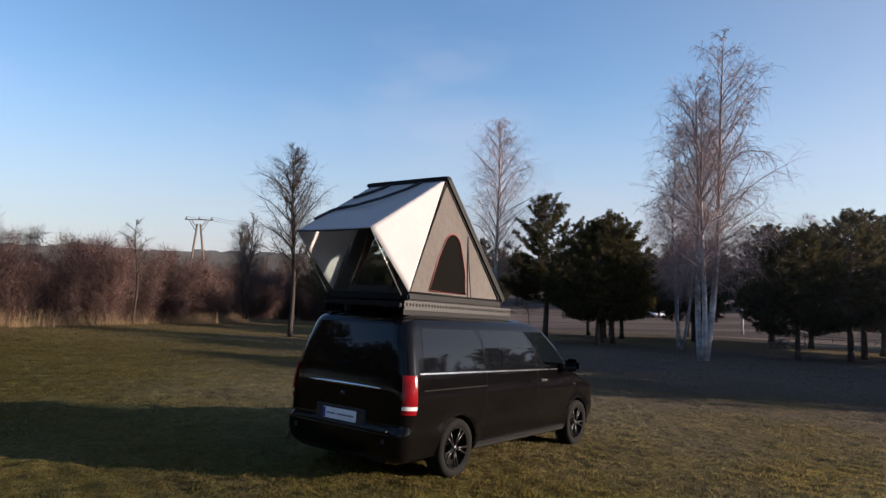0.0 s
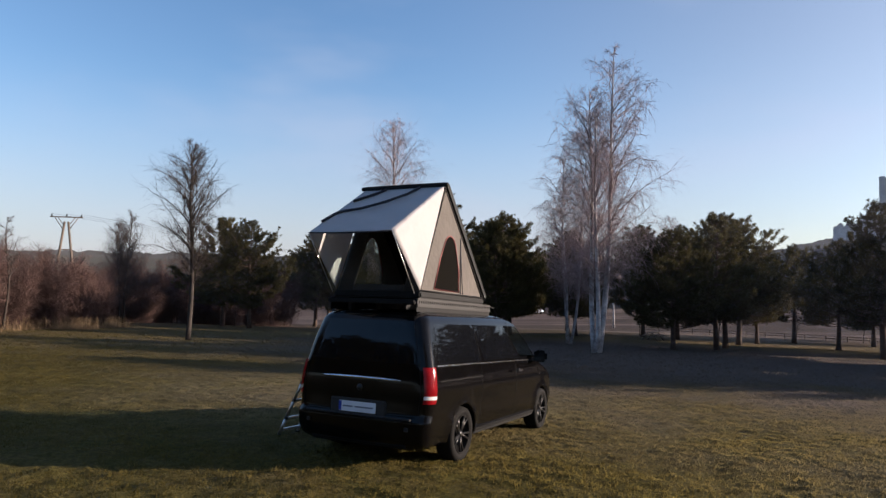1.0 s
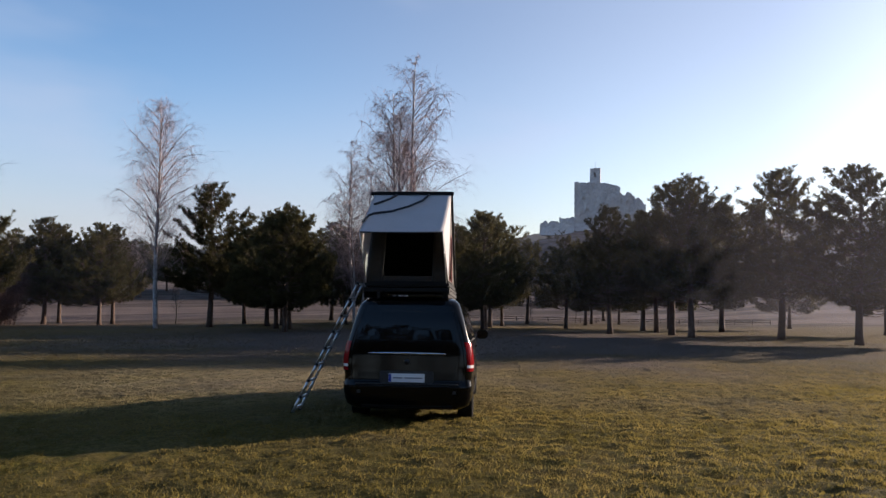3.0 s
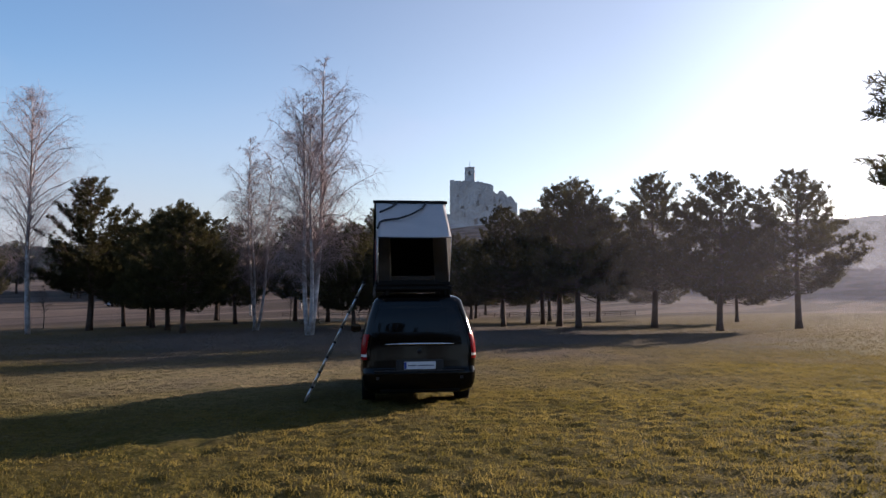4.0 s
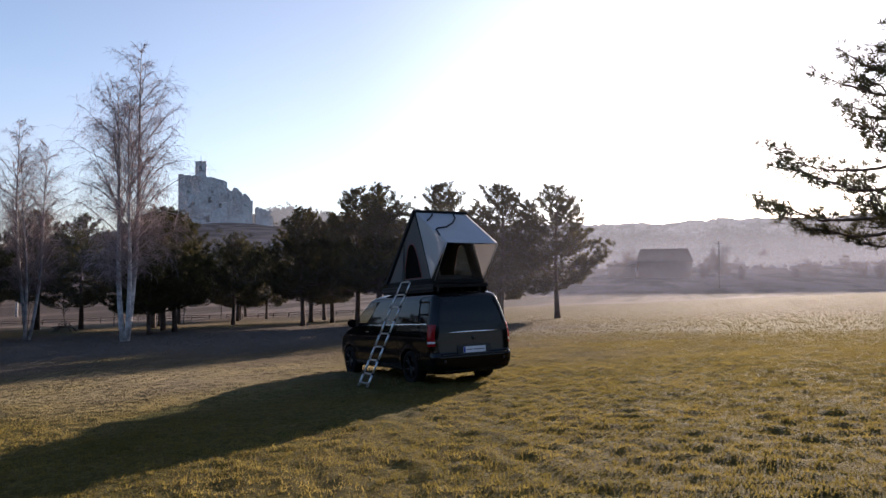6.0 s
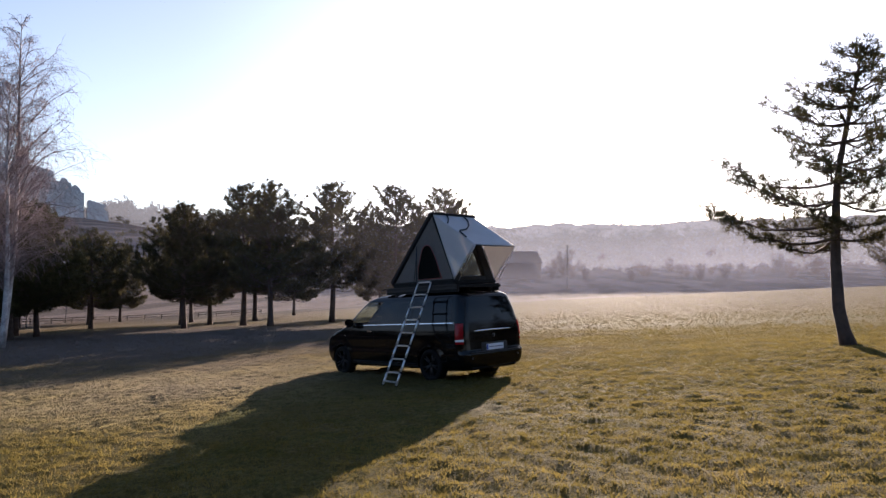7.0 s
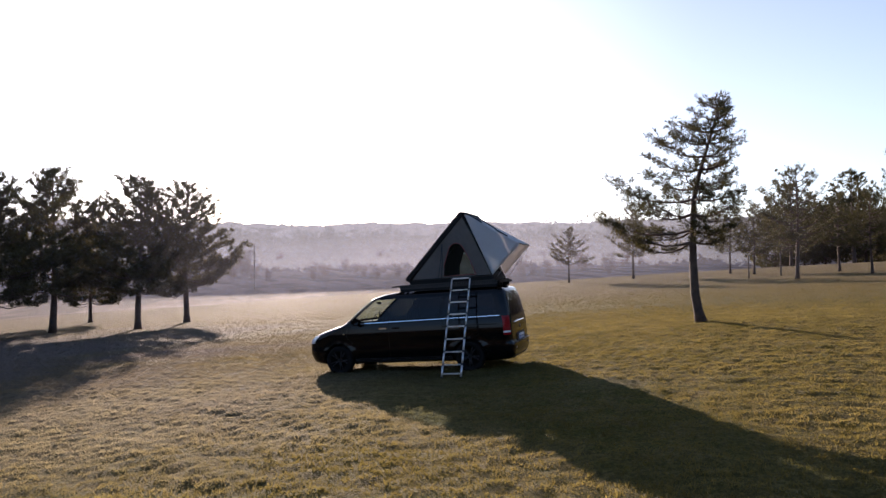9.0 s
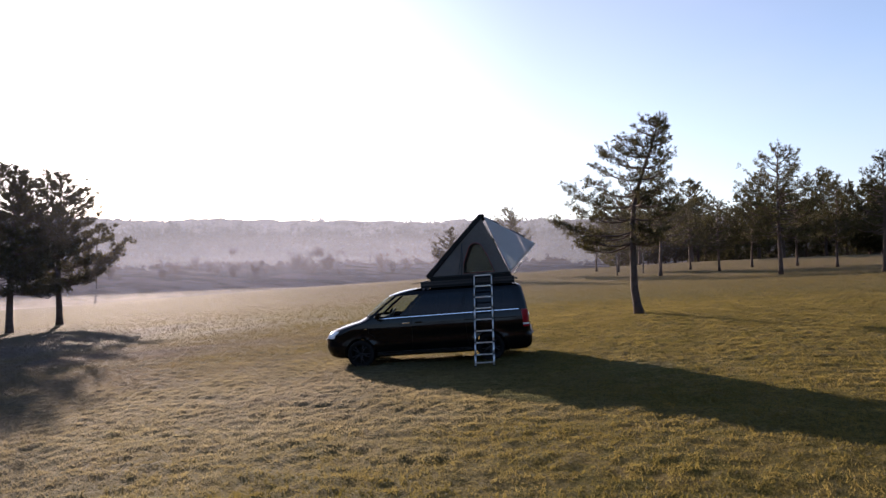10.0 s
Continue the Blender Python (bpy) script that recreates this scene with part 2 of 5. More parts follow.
    lawn_tint.inputs[1].default_value, lawn_tint.inputs[2].default_value, lawn_tint.inputs[3].default_value, lawn_tint.inputs[4].default_value = 26, 44, 0.75, 0.0
    L(fr.outputs[0], lawn_tint.inputs[0])
    near = mix(lawn_tint.outputs[0], near, mix(fine, FROST_SHADE_A, FROST_SHADE_B))
    # the same pale sheen, painted faintly into the ground colour
    dew_sheen = nt.nodes.new("ShaderNodeVectorMath")
    dew_sheen.operation = "DISTANCE"
    dew_sheen.inputs[1].default_value = DEW_SHEEN_AT
    L(geo.outputs["Position"], dew_sheen.inputs[0])
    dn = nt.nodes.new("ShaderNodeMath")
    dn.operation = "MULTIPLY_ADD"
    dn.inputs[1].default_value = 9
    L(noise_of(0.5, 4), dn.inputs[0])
    L(dew_sheen.outputs["Value"], dn.inputs[2])
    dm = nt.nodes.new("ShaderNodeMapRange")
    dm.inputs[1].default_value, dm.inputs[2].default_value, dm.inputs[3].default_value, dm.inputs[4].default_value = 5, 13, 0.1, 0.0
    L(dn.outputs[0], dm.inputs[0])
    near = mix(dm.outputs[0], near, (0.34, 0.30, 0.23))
    L(mix(ramp(wob.outputs[0], 72, 135), near, far), b.inputs["Base Color"])
    h = nt.nodes.new("ShaderNodeMath")
    h.operation = "ADD"
    L(noise_of(9.0, 8, 0.7), h.inputs[0])
    L(noise_of(38.0, 4, 0.7), h.inputs[1])
    bp = nt.nodes.new("ShaderNodeBump")
    bp.inputs["Strength"].default_value, bp.inputs["Distance"].default_value = 0.9, 0.06
    L(h.outputs[0], bp.inputs["Height"])
    L(bp.outputs[0], b.inputs["Normal"])
    return m


LAWN_A, LAWN_B = (0.052, 0.046, 0.010), (0.108, 0.092, 0.021)
LAWN_C, LAWN_D = (0.074, 0.056, 0.017), (0.147, 0.114, 0.040)
LAWN_E = (0.115, 0.084, 0.050)
FROST_SHADE_A, FROST_SHADE_B = (0.066, 0.056, 0.060), (0.125, 0.108, 0.112)
FIELD_A, FIELD_B, FIELD_C = (0.11, 0.082, 0.07), (0.15, 0.115, 0.098), (0.07, 0.054, 0.046)
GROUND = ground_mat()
BLADE = mat("grass_blade", (0.078, 0.066, 0.015), 0.55, var=0.0, scale=0.9, trans=0.8, color2=(0.200, 0.152, 0.046), spec=0.26, lawn_tint=0.42)
DRYBLADE = mat("dry_grass_blade", (0.088, 0.071, 0.021), 0.6, var=0.0, scale=0.8, trans=0.66, color2=(0.160, 0.121, 0.046), spec=0.05, lawn_tint=0.5)
BARK = mat("pine_bark", (0.075, 0.047, 0.034), 0.9, var=0.4, scale=3, bump=0.8, bscale=14)
NEEDLES = mat("pine_needles", (0.034, 0.034, 0.014), 0.6, scale=0.9, trans=0.40, color2=(0.096, 0.080, 0.033), spec=0.12, obj=True)
BIRCH = mat("birch_bark", (0.11, 0.09, 0.088), 0.8, scale=2.2, bump=0.4, bscale=12, color2=(0.60, 0.56, 0.55))
TWIGS = mat("bare_twigs", (0.25, 0.182, 0.185), 0.85, var=0.3, scale=1.0, obj=True)
DARKTWIG = mat("dark_twigs", (0.045, 0.030, 0.024), 0.9, var=0.3, scale=1.0, obj=True)
GREYBARK = mat("grey_bark", (0.036, 0.027, 0.022), 0.9, var=0.35, scale=3, bump=0.6, bscale=16)
LIMB = mat("birch_limb", (0.21, 0.155, 0.145), 0.85, var=0.35, scale=1.5)
SHRUB = mat("shrub_twigs", (0.082, 0.045, 0.037), 0.9, var=0.35, scale=0.7, obj=True)
REED = mat("dry_reed", (0.22, 0.15, 0.085), 0.9, var=0.3, scale=2, trans=0.3)
STONE = mat("castle_stone", (0.31, 0.295, 0.285), 0.95, scale=0.12, bump=0.8, bscale=0.8, color2=(0.50, 0.48, 0.465))
OLDWOOD = mat("weathered_wood", (0.13, 0.10, 0.075), 0.9, var=0.35, scale=3, bump=0.4, bscale=20)


# ---- helpers of this place ----
def smooth(a, b, v):
    u = np.clip((v - a) / (b - a), 0, 1)
    return u * u * (3 - 2 * u)


CASTLE = (279.5, 274.6)


def height(x, y):
    """The lawn slopes down past the van, rises a little to the crest on the sunny side, and runs out into fields and wooded hills."""
    x, y = np.asarray(x, float), np.asarray(y, float)
    r = np.hypot(x, y - 8)
    z = -0.16 - 0.034 * x - 0.0515 * y + 1.2 * smooth(25, 75, 0.9 * x - 0.45 * y) + 0.1 * smooth(15, 40, r)
    z = z + 0.3 * smooth(18, 34, y) * smooth(0, 12, x) + 0.65 * smooth(50, 90, y) * smooth(10, 30, x)
    z = z + 0.15 * np.exp(-((x - 2.4) ** 2 + (y + 0.3) ** 2) / 30)
    bear = np.degrees(np.arctan2(x, y))
    sunny = smooth(40, 62, bear) * (1 - smooth(150, 175, bear))
    low = -5.5 + 2.0 * smooth(60, 110, bear) * (1 - smooth(140, 170, bear))
    z = z * (1 - smooth(70, 150, r)) + low * smooth(70, 150, r)
    z = z + (5.0 + 3 * sunny) * smooth(120, 330, r) + (5 + 16 * sunny) * smooth(330, 470, r)
    d = np.hypot(x - CASTLE[0], y - CASTLE[1])
    z = z + 22.0 * np.exp(-((d / 74) ** 2)) + 6 * np.exp(-((d / 150) ** 2))
    return z


def H(x, y):
    return float(height(x, y))


def part(name, bm, material, parent=None, label="", shade=True):
    """Links a bmesh, or (verts, faces), as one mesh object, under its thing."""
    me = bpy.data.meshes.new(name)
    if isinstance(bm, tuple):
        me.from_pydata(bm[0], [], bm[1])
    else:
        bm.to_mesh(me)
        bm.free()
    me.materials.append(material)
    me.polygons.foreach_set("use_smooth", [shade] * len(me.polygons))
    me.update()
    ob = new(name, me)
    if parent:
        ob.parent = parent
    if label:
        ob["label"] = label
    return ob


def tube(V, F, path, radii, sides=5, cap=True):
    """Adds a tapered round limb along a path to the lists V, F."""
    base = len(V)
    n = len(path)
    for i, (p, r) in enumerate(zip(path, radii)):
        a, b = Vector(path[max(i - 1, 0)]), Vector(path[min(i + 1, n - 1)])
        d = (b - a).normalized() if (b - a).length > 1e-6 else Vector((0, 0, 1))
        u = d.cross(Vector((0.31, 0.17, 0.93)) if abs(d.z) < 0.9 else Vector((1, 0.1, 0))).normalized()
        w = d.cross(u)
        for k in range(sides):
            t = 2 * math.pi * k / sides
            V.append(tuple(Vector(p) + (u * math.cos(t) + w * math.sin(t)) * r))
    for i in range(n - 1):
        for k in range(sides):
            k2 = (k + 1) % sides
            F.append((base + i * sides + k, base + i * sides + k2, base + (i + 1) * sides + k2, base + (i + 1) * sides + k))
    if cap:
        F.append(tuple(base + (n - 1) * sides + k for k in range(sides)))
        F.append(tuple(base + k for k in reversed(range(sides))))


def empty(name, m):
    ob = new(name)
    ob.empty_display_size = 0.2
    ob.matrix_world = m
    return ob


# ---- ground ----
def lumps(x, y):
    """Tussocks of the lawn near the walk."""
    rng = np.random.default_rng(3)
    z = np.zeros_like(x)
    for f, a in ((0.6, 0.02), (1.9, 0.010), (4.5, 0.006), (8.5, 0.009), (15, 0.014)):
        for _ in range(6):
            t, ph = rng.uniform(0, 6.28), rng.uniform(0, 6.28)
            z += a / 2.4 * np.sin(f * (x * np.cos(t) + y * np.sin(t)) + ph + 0.8 * np.sin(0.37 * f * (y * np.cos(t) - x * np.sin(t)) + 2 * ph))
    return z * (1 - smooth(18, 40, np.hypot(x + 5, y - 8))) - 0.03


def build_ground():
    rings = [0.0] + list(np.arange(0.3, 24, 0.16)) + list(np.geomspace(24, 1500, 110))
    seg = 640
    V, F = [], []
    cx, cy = -5.0, 8.0
    R, A = np.meshgrid(rings[1:], np.arange(seg) * 2 * np.pi / seg, indexing="ij")
    X, Y = cx + R * np.cos(A), cy + R * np.sin(A)
    Z = height(X, Y)
    Z = Z + lumps(X, Y)
    V = [(cx, cy, float(Z[0].mean()))] + list(zip(X.ravel().tolist(), Y.ravel().tolist(), Z.ravel().tolist()))
    n = len(rings) - 1
    F = [(0, 1 + k, 1 + (k + 1) % seg) for k in range(seg)]
    for i in range(n - 1):
        for k in range(seg):
            k2 = (k + 1) % seg
            F.append((1 + i * seg + k, 1 + (i + 1) * seg + k, 1 + (i + 1) * seg + k2, 1 + i * seg + k2))
    ob = part("ground", (V, F), GROUND)
    tagged(ob, "short olive and tan winter lawn running into frosty fields", "ground", kind="structure")


build_ground()


def build_grass(n, inner, outer, size, label, seed, material):
    """Short tufts on the lawn round the walk."""
    rng = np.random.default_rng(seed)
    rad = inner + (outer - inner) * np.sqrt(rng.random(n)) * rng.random(n) ** 0.25
    ang = rng.random(n) * 2 * np.pi
    x, y = -5.5 + rad * np.cos(ang), 8.0 + rad * np.sin(ang)
    dens = np.sin(x * 2.1 + 1.3 * np.sin(y * 1.7)) + np.sin(y * 2.6 + 1.1 * np.sin(x * 1.9)) + 0.5 * np.sin(5.3 * x + 2 * np.sin(4.1 * y))
    dens = 0.28 * dens + 1.0 * np.sin(29 * x + 2.0 * np.sin(11 * y)) * np.sin(26 * y + 2.3 * np.sin(9 * x)) + 0.9 * np.sin(13 * x + 2.2 * np.sin(6.1 * y) + 1.5 * np.sin(2.3 * x)) * np.sin(11 * y + 2.4 * np.sin(5.3 * x + 1.0))
    z = height(x, y) + lumps(x, y) - 0.012
    k = 3
    hgt = size * (0.009 + 0.034 * rng.random((n, k))) * (1 + 0.5 * np.clip(dens, -1.7, 2.6))[:, None]
    hgt = hgt * (1 - 0.85 * smooth(26, 62, rad))[:, None]
    t = rng.random((n, k)) * 2 * np.pi
    px, py = x[:, None] + rng.normal(0, 0.035 * size, (n, k)), y[:, None] + rng.normal(0, 0.035 * size, (n, k))
    w = size * (0.006 + 0.010 * rng.random((n, k)))
    lean = hgt * (0.3 + 1.3 * rng.random((n, k)))
    lt = rng.random((n, k)) * 2 * np.pi
    P = np.empty((n, k, 3, 3))
    P[..., 0, 0], P[..., 0, 1] = px - w * np.cos(t), py - w * np.sin(t)
    P[..., 1, 0], P[..., 1, 1] = px + w * np.cos(t), py + w * np.sin(t)
    P[..., 2, 0], P[..., 2, 1] = px + lean * np.cos(lt), py + lean * np.sin(lt)
    P[..., 0, 2] = P[..., 1, 2] = z[:, None]
    P[..., 2, 2] = z[:, None] + hgt + 0.015
    me = bpy.data.meshes.new("grass")
    m = n * k
    me.vertices.add(m * 3)
    me.vertices.foreach_set("co", P.ravel())
    me.loops.add(m * 3)
    me.loops.foreach_set("vertex_index", np.arange(m * 3))
    me.polygons.add(m)
    me.polygons.foreach_set("loop_start", np.arange(m) * 3)
    me.polygons.foreach_set("loop_total", np.full(m, 3))
    me.update()
    me.validate()
    me.materials.append(material)
    tagged(new("grass", me), label, "grass", kind="stuff")


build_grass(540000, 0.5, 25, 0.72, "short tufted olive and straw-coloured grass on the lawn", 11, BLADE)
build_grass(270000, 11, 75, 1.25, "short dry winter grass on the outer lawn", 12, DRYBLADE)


# ---- trees ----
def tufts(rng, centers, size, per=9, wide=0.12, axes=None, spread=0.75):
    """Sprays of needles: thin blades that radiate from each centre, along its shoot or upwards."""
    c = np.repeat(np.asarray(centers), per, axis=0)
    n = len(c)
    d = rng.normal(0, 1, (n, 3))
    if axes is None:
        d[:, 2] = d[:, 2] * 0.8 + 0.7
    else:
        d = d * spread + np.repeat(np.asarray(axes), per, axis=0)
    d /= np.linalg.norm(d, axis=1)[:, None]
    L = size * (0.6 + 0.7 * rng.random(n))[:, None]
    s = np.cross(d, rng.normal(0, 1, (n, 3)))
    s /= np.linalg.norm(s, axis=1)[:, None] + 1e-9
    w = L * wide
    P = np.stack([c - d * L * 0.15, c + d * L * 0.55 + s * w, c + d * L, c + d * L * 0.55 - s * w], 1)
    return P.reshape(-1, 3), n


def quads_mesh(name, verts, n, material):
    me = bpy.data.meshes.new(name)
    me.vertices.add(n * 4)
    me.vertices.foreach_set("co", np.asarray(verts).ravel())
    me.loops.add(n * 4)
    me.loops.foreach_set("vertex_index", np.arange(n * 4))
    me.polygons.add(n)
    me.polygons.foreach_set("loop_start", np.arange(n) * 4)
    me.polygons.foreach_set("loop_total", np.full(n, 4))
    me.update()
    me.materials.append(material)
    return me


def pine(seed, h, rad, clear, size=0.25, dense=1.0, bend=None, lone=False, per=15, wide=0.058, fine=1.0, crest=False):
    """A Scots pine at the origin: trunk, rising limbs that fan into side shoots, needle sprays at the shoots' ends."""
    rng = np.random.default_rng(seed)
    root = empty("pine_tree", Matrix())
    steps = 14
    path, rr = [], []
    for i in range(steps + 1):
        t = i / steps
        path.append((0.08 * h / 10 * math.sin(5 * t + seed), 0.06 * h / 10 * math.cos(4 * t + seed), h * t - 0.15))
        if bend:
            o = float(np.interp(t, bend[0], bend[1]))
            path[-1] = (-0.225 * o - 0.95 * float(smooth(0.5, 1.0, t)) ** 1.2, -0.974 * o, h * t - 0.15)
        rr.append((0.017 if crest else 0.021) * h * (1 - 0.92 * t) + 0.010 + (0.06 if i == 0 else 0))
    V, F = [], []
    tube(V, F, path, rr, 9)
    part("trunk", (V, F), BARK, root, "reddish grey-brown scaly bark")

    def at(t):
        f = t * steps
        i = min(int(f), steps - 1)
        return Vector(path[i]).lerp(Vector(path[i + 1]), f - i)

    # limbs: how far up the trunk, which way, how long, how steep
    limbs, t0 = [], clear / h
    if lone:
        t = t0
        while t < 0.985:
            u = (t - t0) / (1 - t0)
            prof = float(np.interp(u, (0, 0.12, 0.32, 0.42, 0.62, 0.8, 1), (0.90, 1.0, 0.92, 0.76, 0.50, 0.26, 0.04)))
            nb, a0 = int(rng.integers(4, 6)), rng.random() * 6.28
            for k in range(nb):
                a = a0 + 6.28 * k / nb + rng.normal(0, 0.3)
                L = rad * prof * (0.80 + 0.22 * rng.random()) * (0.5 if math.cos(a) < -0.25 else 1.0)
                limbs.append((t, u, a, L, -0.08 + 0.34 * u + rng.normal(0, 0.07)))
            t += (0.036 + 0.022 * rng.random()) * (10 / h) ** 0.3 * 1.15
    else:
        nb = int((34 + 3.6 * h) * dense)
        lop = rng.random() * 6.28
        for k in range(nb):
            u = ((k + rng.random()) / nb) ** 1.2
            prof = float(np.interp(u, (0, 0.08, 0.24, 0.45, 0.65, 0.83, 1), (0.80, 0.96, 1.0, 0.84, 0.58, 0.32, 0.08)))
            a = k * 2.4 + rng.normal(0, 0.5)
            L = rad * prof * (0.55 + 0.5 * rng.random()) * (1 + 0.16 * math.cos(a - lop))
            limbs.append((t0 + (0.985 - t0) * u, u, a, L, -0.13 + 0.72 * u + rng.normal(0, 0.12)))
    V, F, C, A = [], [], [], []
    for t, u, a, L, up in limbs:
        p0 = at(t)
        bp = []
        for j in range(6):
            s = j / 5
            bp.append(p0 + Vector((math.cos(a) * L * s, math.sin(a) * L * s, L * (up * s + (0.20 if lone else 0.32) * s * s - 0.10 * math.sin(3.1 * s)))) + Vector(rng.normal(0, 0.03 * L, 3)) * s)
        tube(V, F, bp, [0.0034 * h * (1.5 if lone or crest else 1) * (1 - 0.85 * j / 5) + 0.006 for j in range(6)], 4, False)
        many = (5 + 5.0 * L) * fine
        if lone:
            many = (5 + 3.2 * L) * dense * (1.4 if u < 0.42 else 1.0)
        for q in range(int(many)):
            s = 1.0 if q == 0 else 0.18 + 0.82 * rng.random() ** 0.75
            f = s * 5
            i = min(int(f), 4)
            p = bp[i].lerp(bp[i + 1], f - i)
            b = a + (rng.normal(0, 0.3) if q == 0 else rng.choice((-1, 1)) * rng.uniform(0.1, 1.35))
            bl = (0.16 + 0.22 * rng.random()) * L * (1.15 - 0.6 * s) + 0.14
            way = Vector((math.cos(b), math.sin(b), rng.uniform(0.0, 0.35) + 0.3 * u if lone else rng.uniform(0.1, 0.6) + 0.6 * u))
            e = p + way * bl
            if fine > 0.6 or q % 3 == 0:
                tube(V, F, [p, p.lerp(e, 0.5) - Vector((0, 0, 0.03)), e], [0.012, 0.009, 0.005], 3, False)
            ax = way.normalized() * 0.8 + Vector((0, 0, 0.45))
            for m in range(int(2 + (4.4 if lone or crest else 5.4) * bl * fine)):
                w = 1.0 if m == 0 else 0.35 + 0.68 * rng.random() ** 0.6
                C.append(tuple(p.lerp(e, w) + Vector(rng.normal(0, 0.06 + 0.05 * size, 3)) + Vector((0, 0, 0.02))))
                A.append(tuple(ax))
    top = at(1.0)
    for _ in range(int(14 * dense * fine)):
        C.append(tuple(top + Vector(rng.normal(0, 0.10, 3)) - Vector((0, 0, abs(rng.normal(0, 0.30))))))
        A.append((0, 0, 0.9))
    part("limb_whorl", (V, F), BARK, root)
    v, n = tufts(rng, C, size, per, wide, A)
    crown = new("crown", quads_mesh("crown", v, n, NEEDLES))
    crown.parent = root
    crown["label"] = "dark green needle sprays in uneven clumps"
    return root


def bare_tree(seed, h, stems, spread, material, name, wide=0.22, droop=0.35, first=0.22, nb=34, twig=9, trunk_r=0.0105, ascend=0.95):
    """A leafless tree: one or more stems, ascending limbs, fine hanging twigs."""
    rng = np.random.default_rng(seed)
    root = empty(name, Matrix())
    TV = []
    for sidx in range(stems):
        a = 6.28 * sidx / max(stems, 1) + seed
        off = spread * (0.5 + 0.5 * rng.random()) if stems > 1 else 0.1
        hs = h * (1 if sidx == 0 else 0.78 + 0.2 * rng.random())
        path, rr = [], []
        ph = rng.random() * 6
        for i in range(15):
            t = i / 14
            o = off * t ** 0.95 * (1 - 0.42 * t) * 1.4 + (0.13 if stems > 1 else 0)
            path.append(Vector((math.cos(a) * o + 0.10 * math.sin(7 * t + ph), math.sin(a) * o + 0.10 * math.cos(6 * t + ph), hs * t - 0.1)))
            rr.append(trunk_r * hs * (1 - t) ** 0.8 + 0.008)
        V, F = [], []
        tube(V, F, path, rr, 7)
        part("stem" if stems > 1 else "trunk", (V, F), material, root)

        def at(t):
            f = t * 14
            i = min(int(f), 13)
            return path[i].lerp(path[i + 1], f - i)

        V, F = [], []
        for b in range(nb):
            t = first + (0.98 - first) * ((b + rng.random()) / nb)
            u = (t - first) / (1 - first)
            L = h * wide * (0.10 + 0.90 * math.sin(math.pi * min(1, 0.18 + 0.80 * u) ** 0.85)) * (0.6 + 0.6 * rng.random())
            ba = rng.random() * 6.28
            p, d = at(t), Vector((math.cos(ba), math.sin(ba), ascend + 0.6 * rng.random())).normalized()
            bp = [p]
            for j in range(6):
                d = (d + Vector(rng.normal(0, 0.13, 3)) - Vector((0, 0, droop * 0.16 * j / 3))).normalized()
                p = p + d * L / 6
                bp.append(p)
            r0 = min(rr[min(int(t * 14), 13)] * (0.5 if material is BIRCH else 0.65), 0.006 * L + (0.008 if material is BIRCH else 0.018))
            tube(V, F, bp, [r0 * (1 - 0.8 * j / 6) + 0.004 for j in range(7)], 4, False)
            for q in range(twig):
                s = 0.2 + 0.8 * rng.random()
                f = s * 6
                i = min(int(f), 5)
                p = bp[i].lerp(bp[i + 1], f - i)
                d = ((bp[i + 1] - bp[i]).normalized() + Vector(rng.normal(0, 0.75, 3))).normalized()
                tl = L * (0.16 + 0.26 * rng.random())
                pts = [p]
                for j in range(3):
                    d = (d - Vector((0, 0, droop * 0.55)) + Vector(rng.normal(0, 0.15, 3))).normalized()
                    p = p + d * tl / 3
                    pts.append(p)
                TV.append((pts, 0.0075))
                for g in range(4):
                    p2 = pts[1 + g % 3]
                    d2 = (d + Vector(rng.normal(0, 0.8, 3)) - Vector((0, 0, droop * 0.8))).normalized()
                    TV.append(([p2, p2 + d2 * tl * 0.35, p2 + (d2 - Vector((0, 0, droop))).normalized() * tl * 0.62], 0.005))
        part("branching", (V, F), LIMB if material is BIRCH else material, root)
    V, F = [], []
    for pts, w in TV:
        tube(V, F, pts, [w * (1 - 0.55 * j / len(pts)) for j in range(len(pts))], 3, False)
    part("twig_mass", (V, F), TWIGS if material is BIRCH else DARKTWIG, root, "fine leafless reddish-brown twigs")
    return root


def put_tree(ob, x, y, turn=0.0, scale=1.0, sink=0.03):
    ob.matrix_world = Matrix.Translation((x, y, H(x, y) - sink)) @ Matrix.Rotation(turn, 4, "Z") @ Matrix.Scale(scale, 4)
    return ob


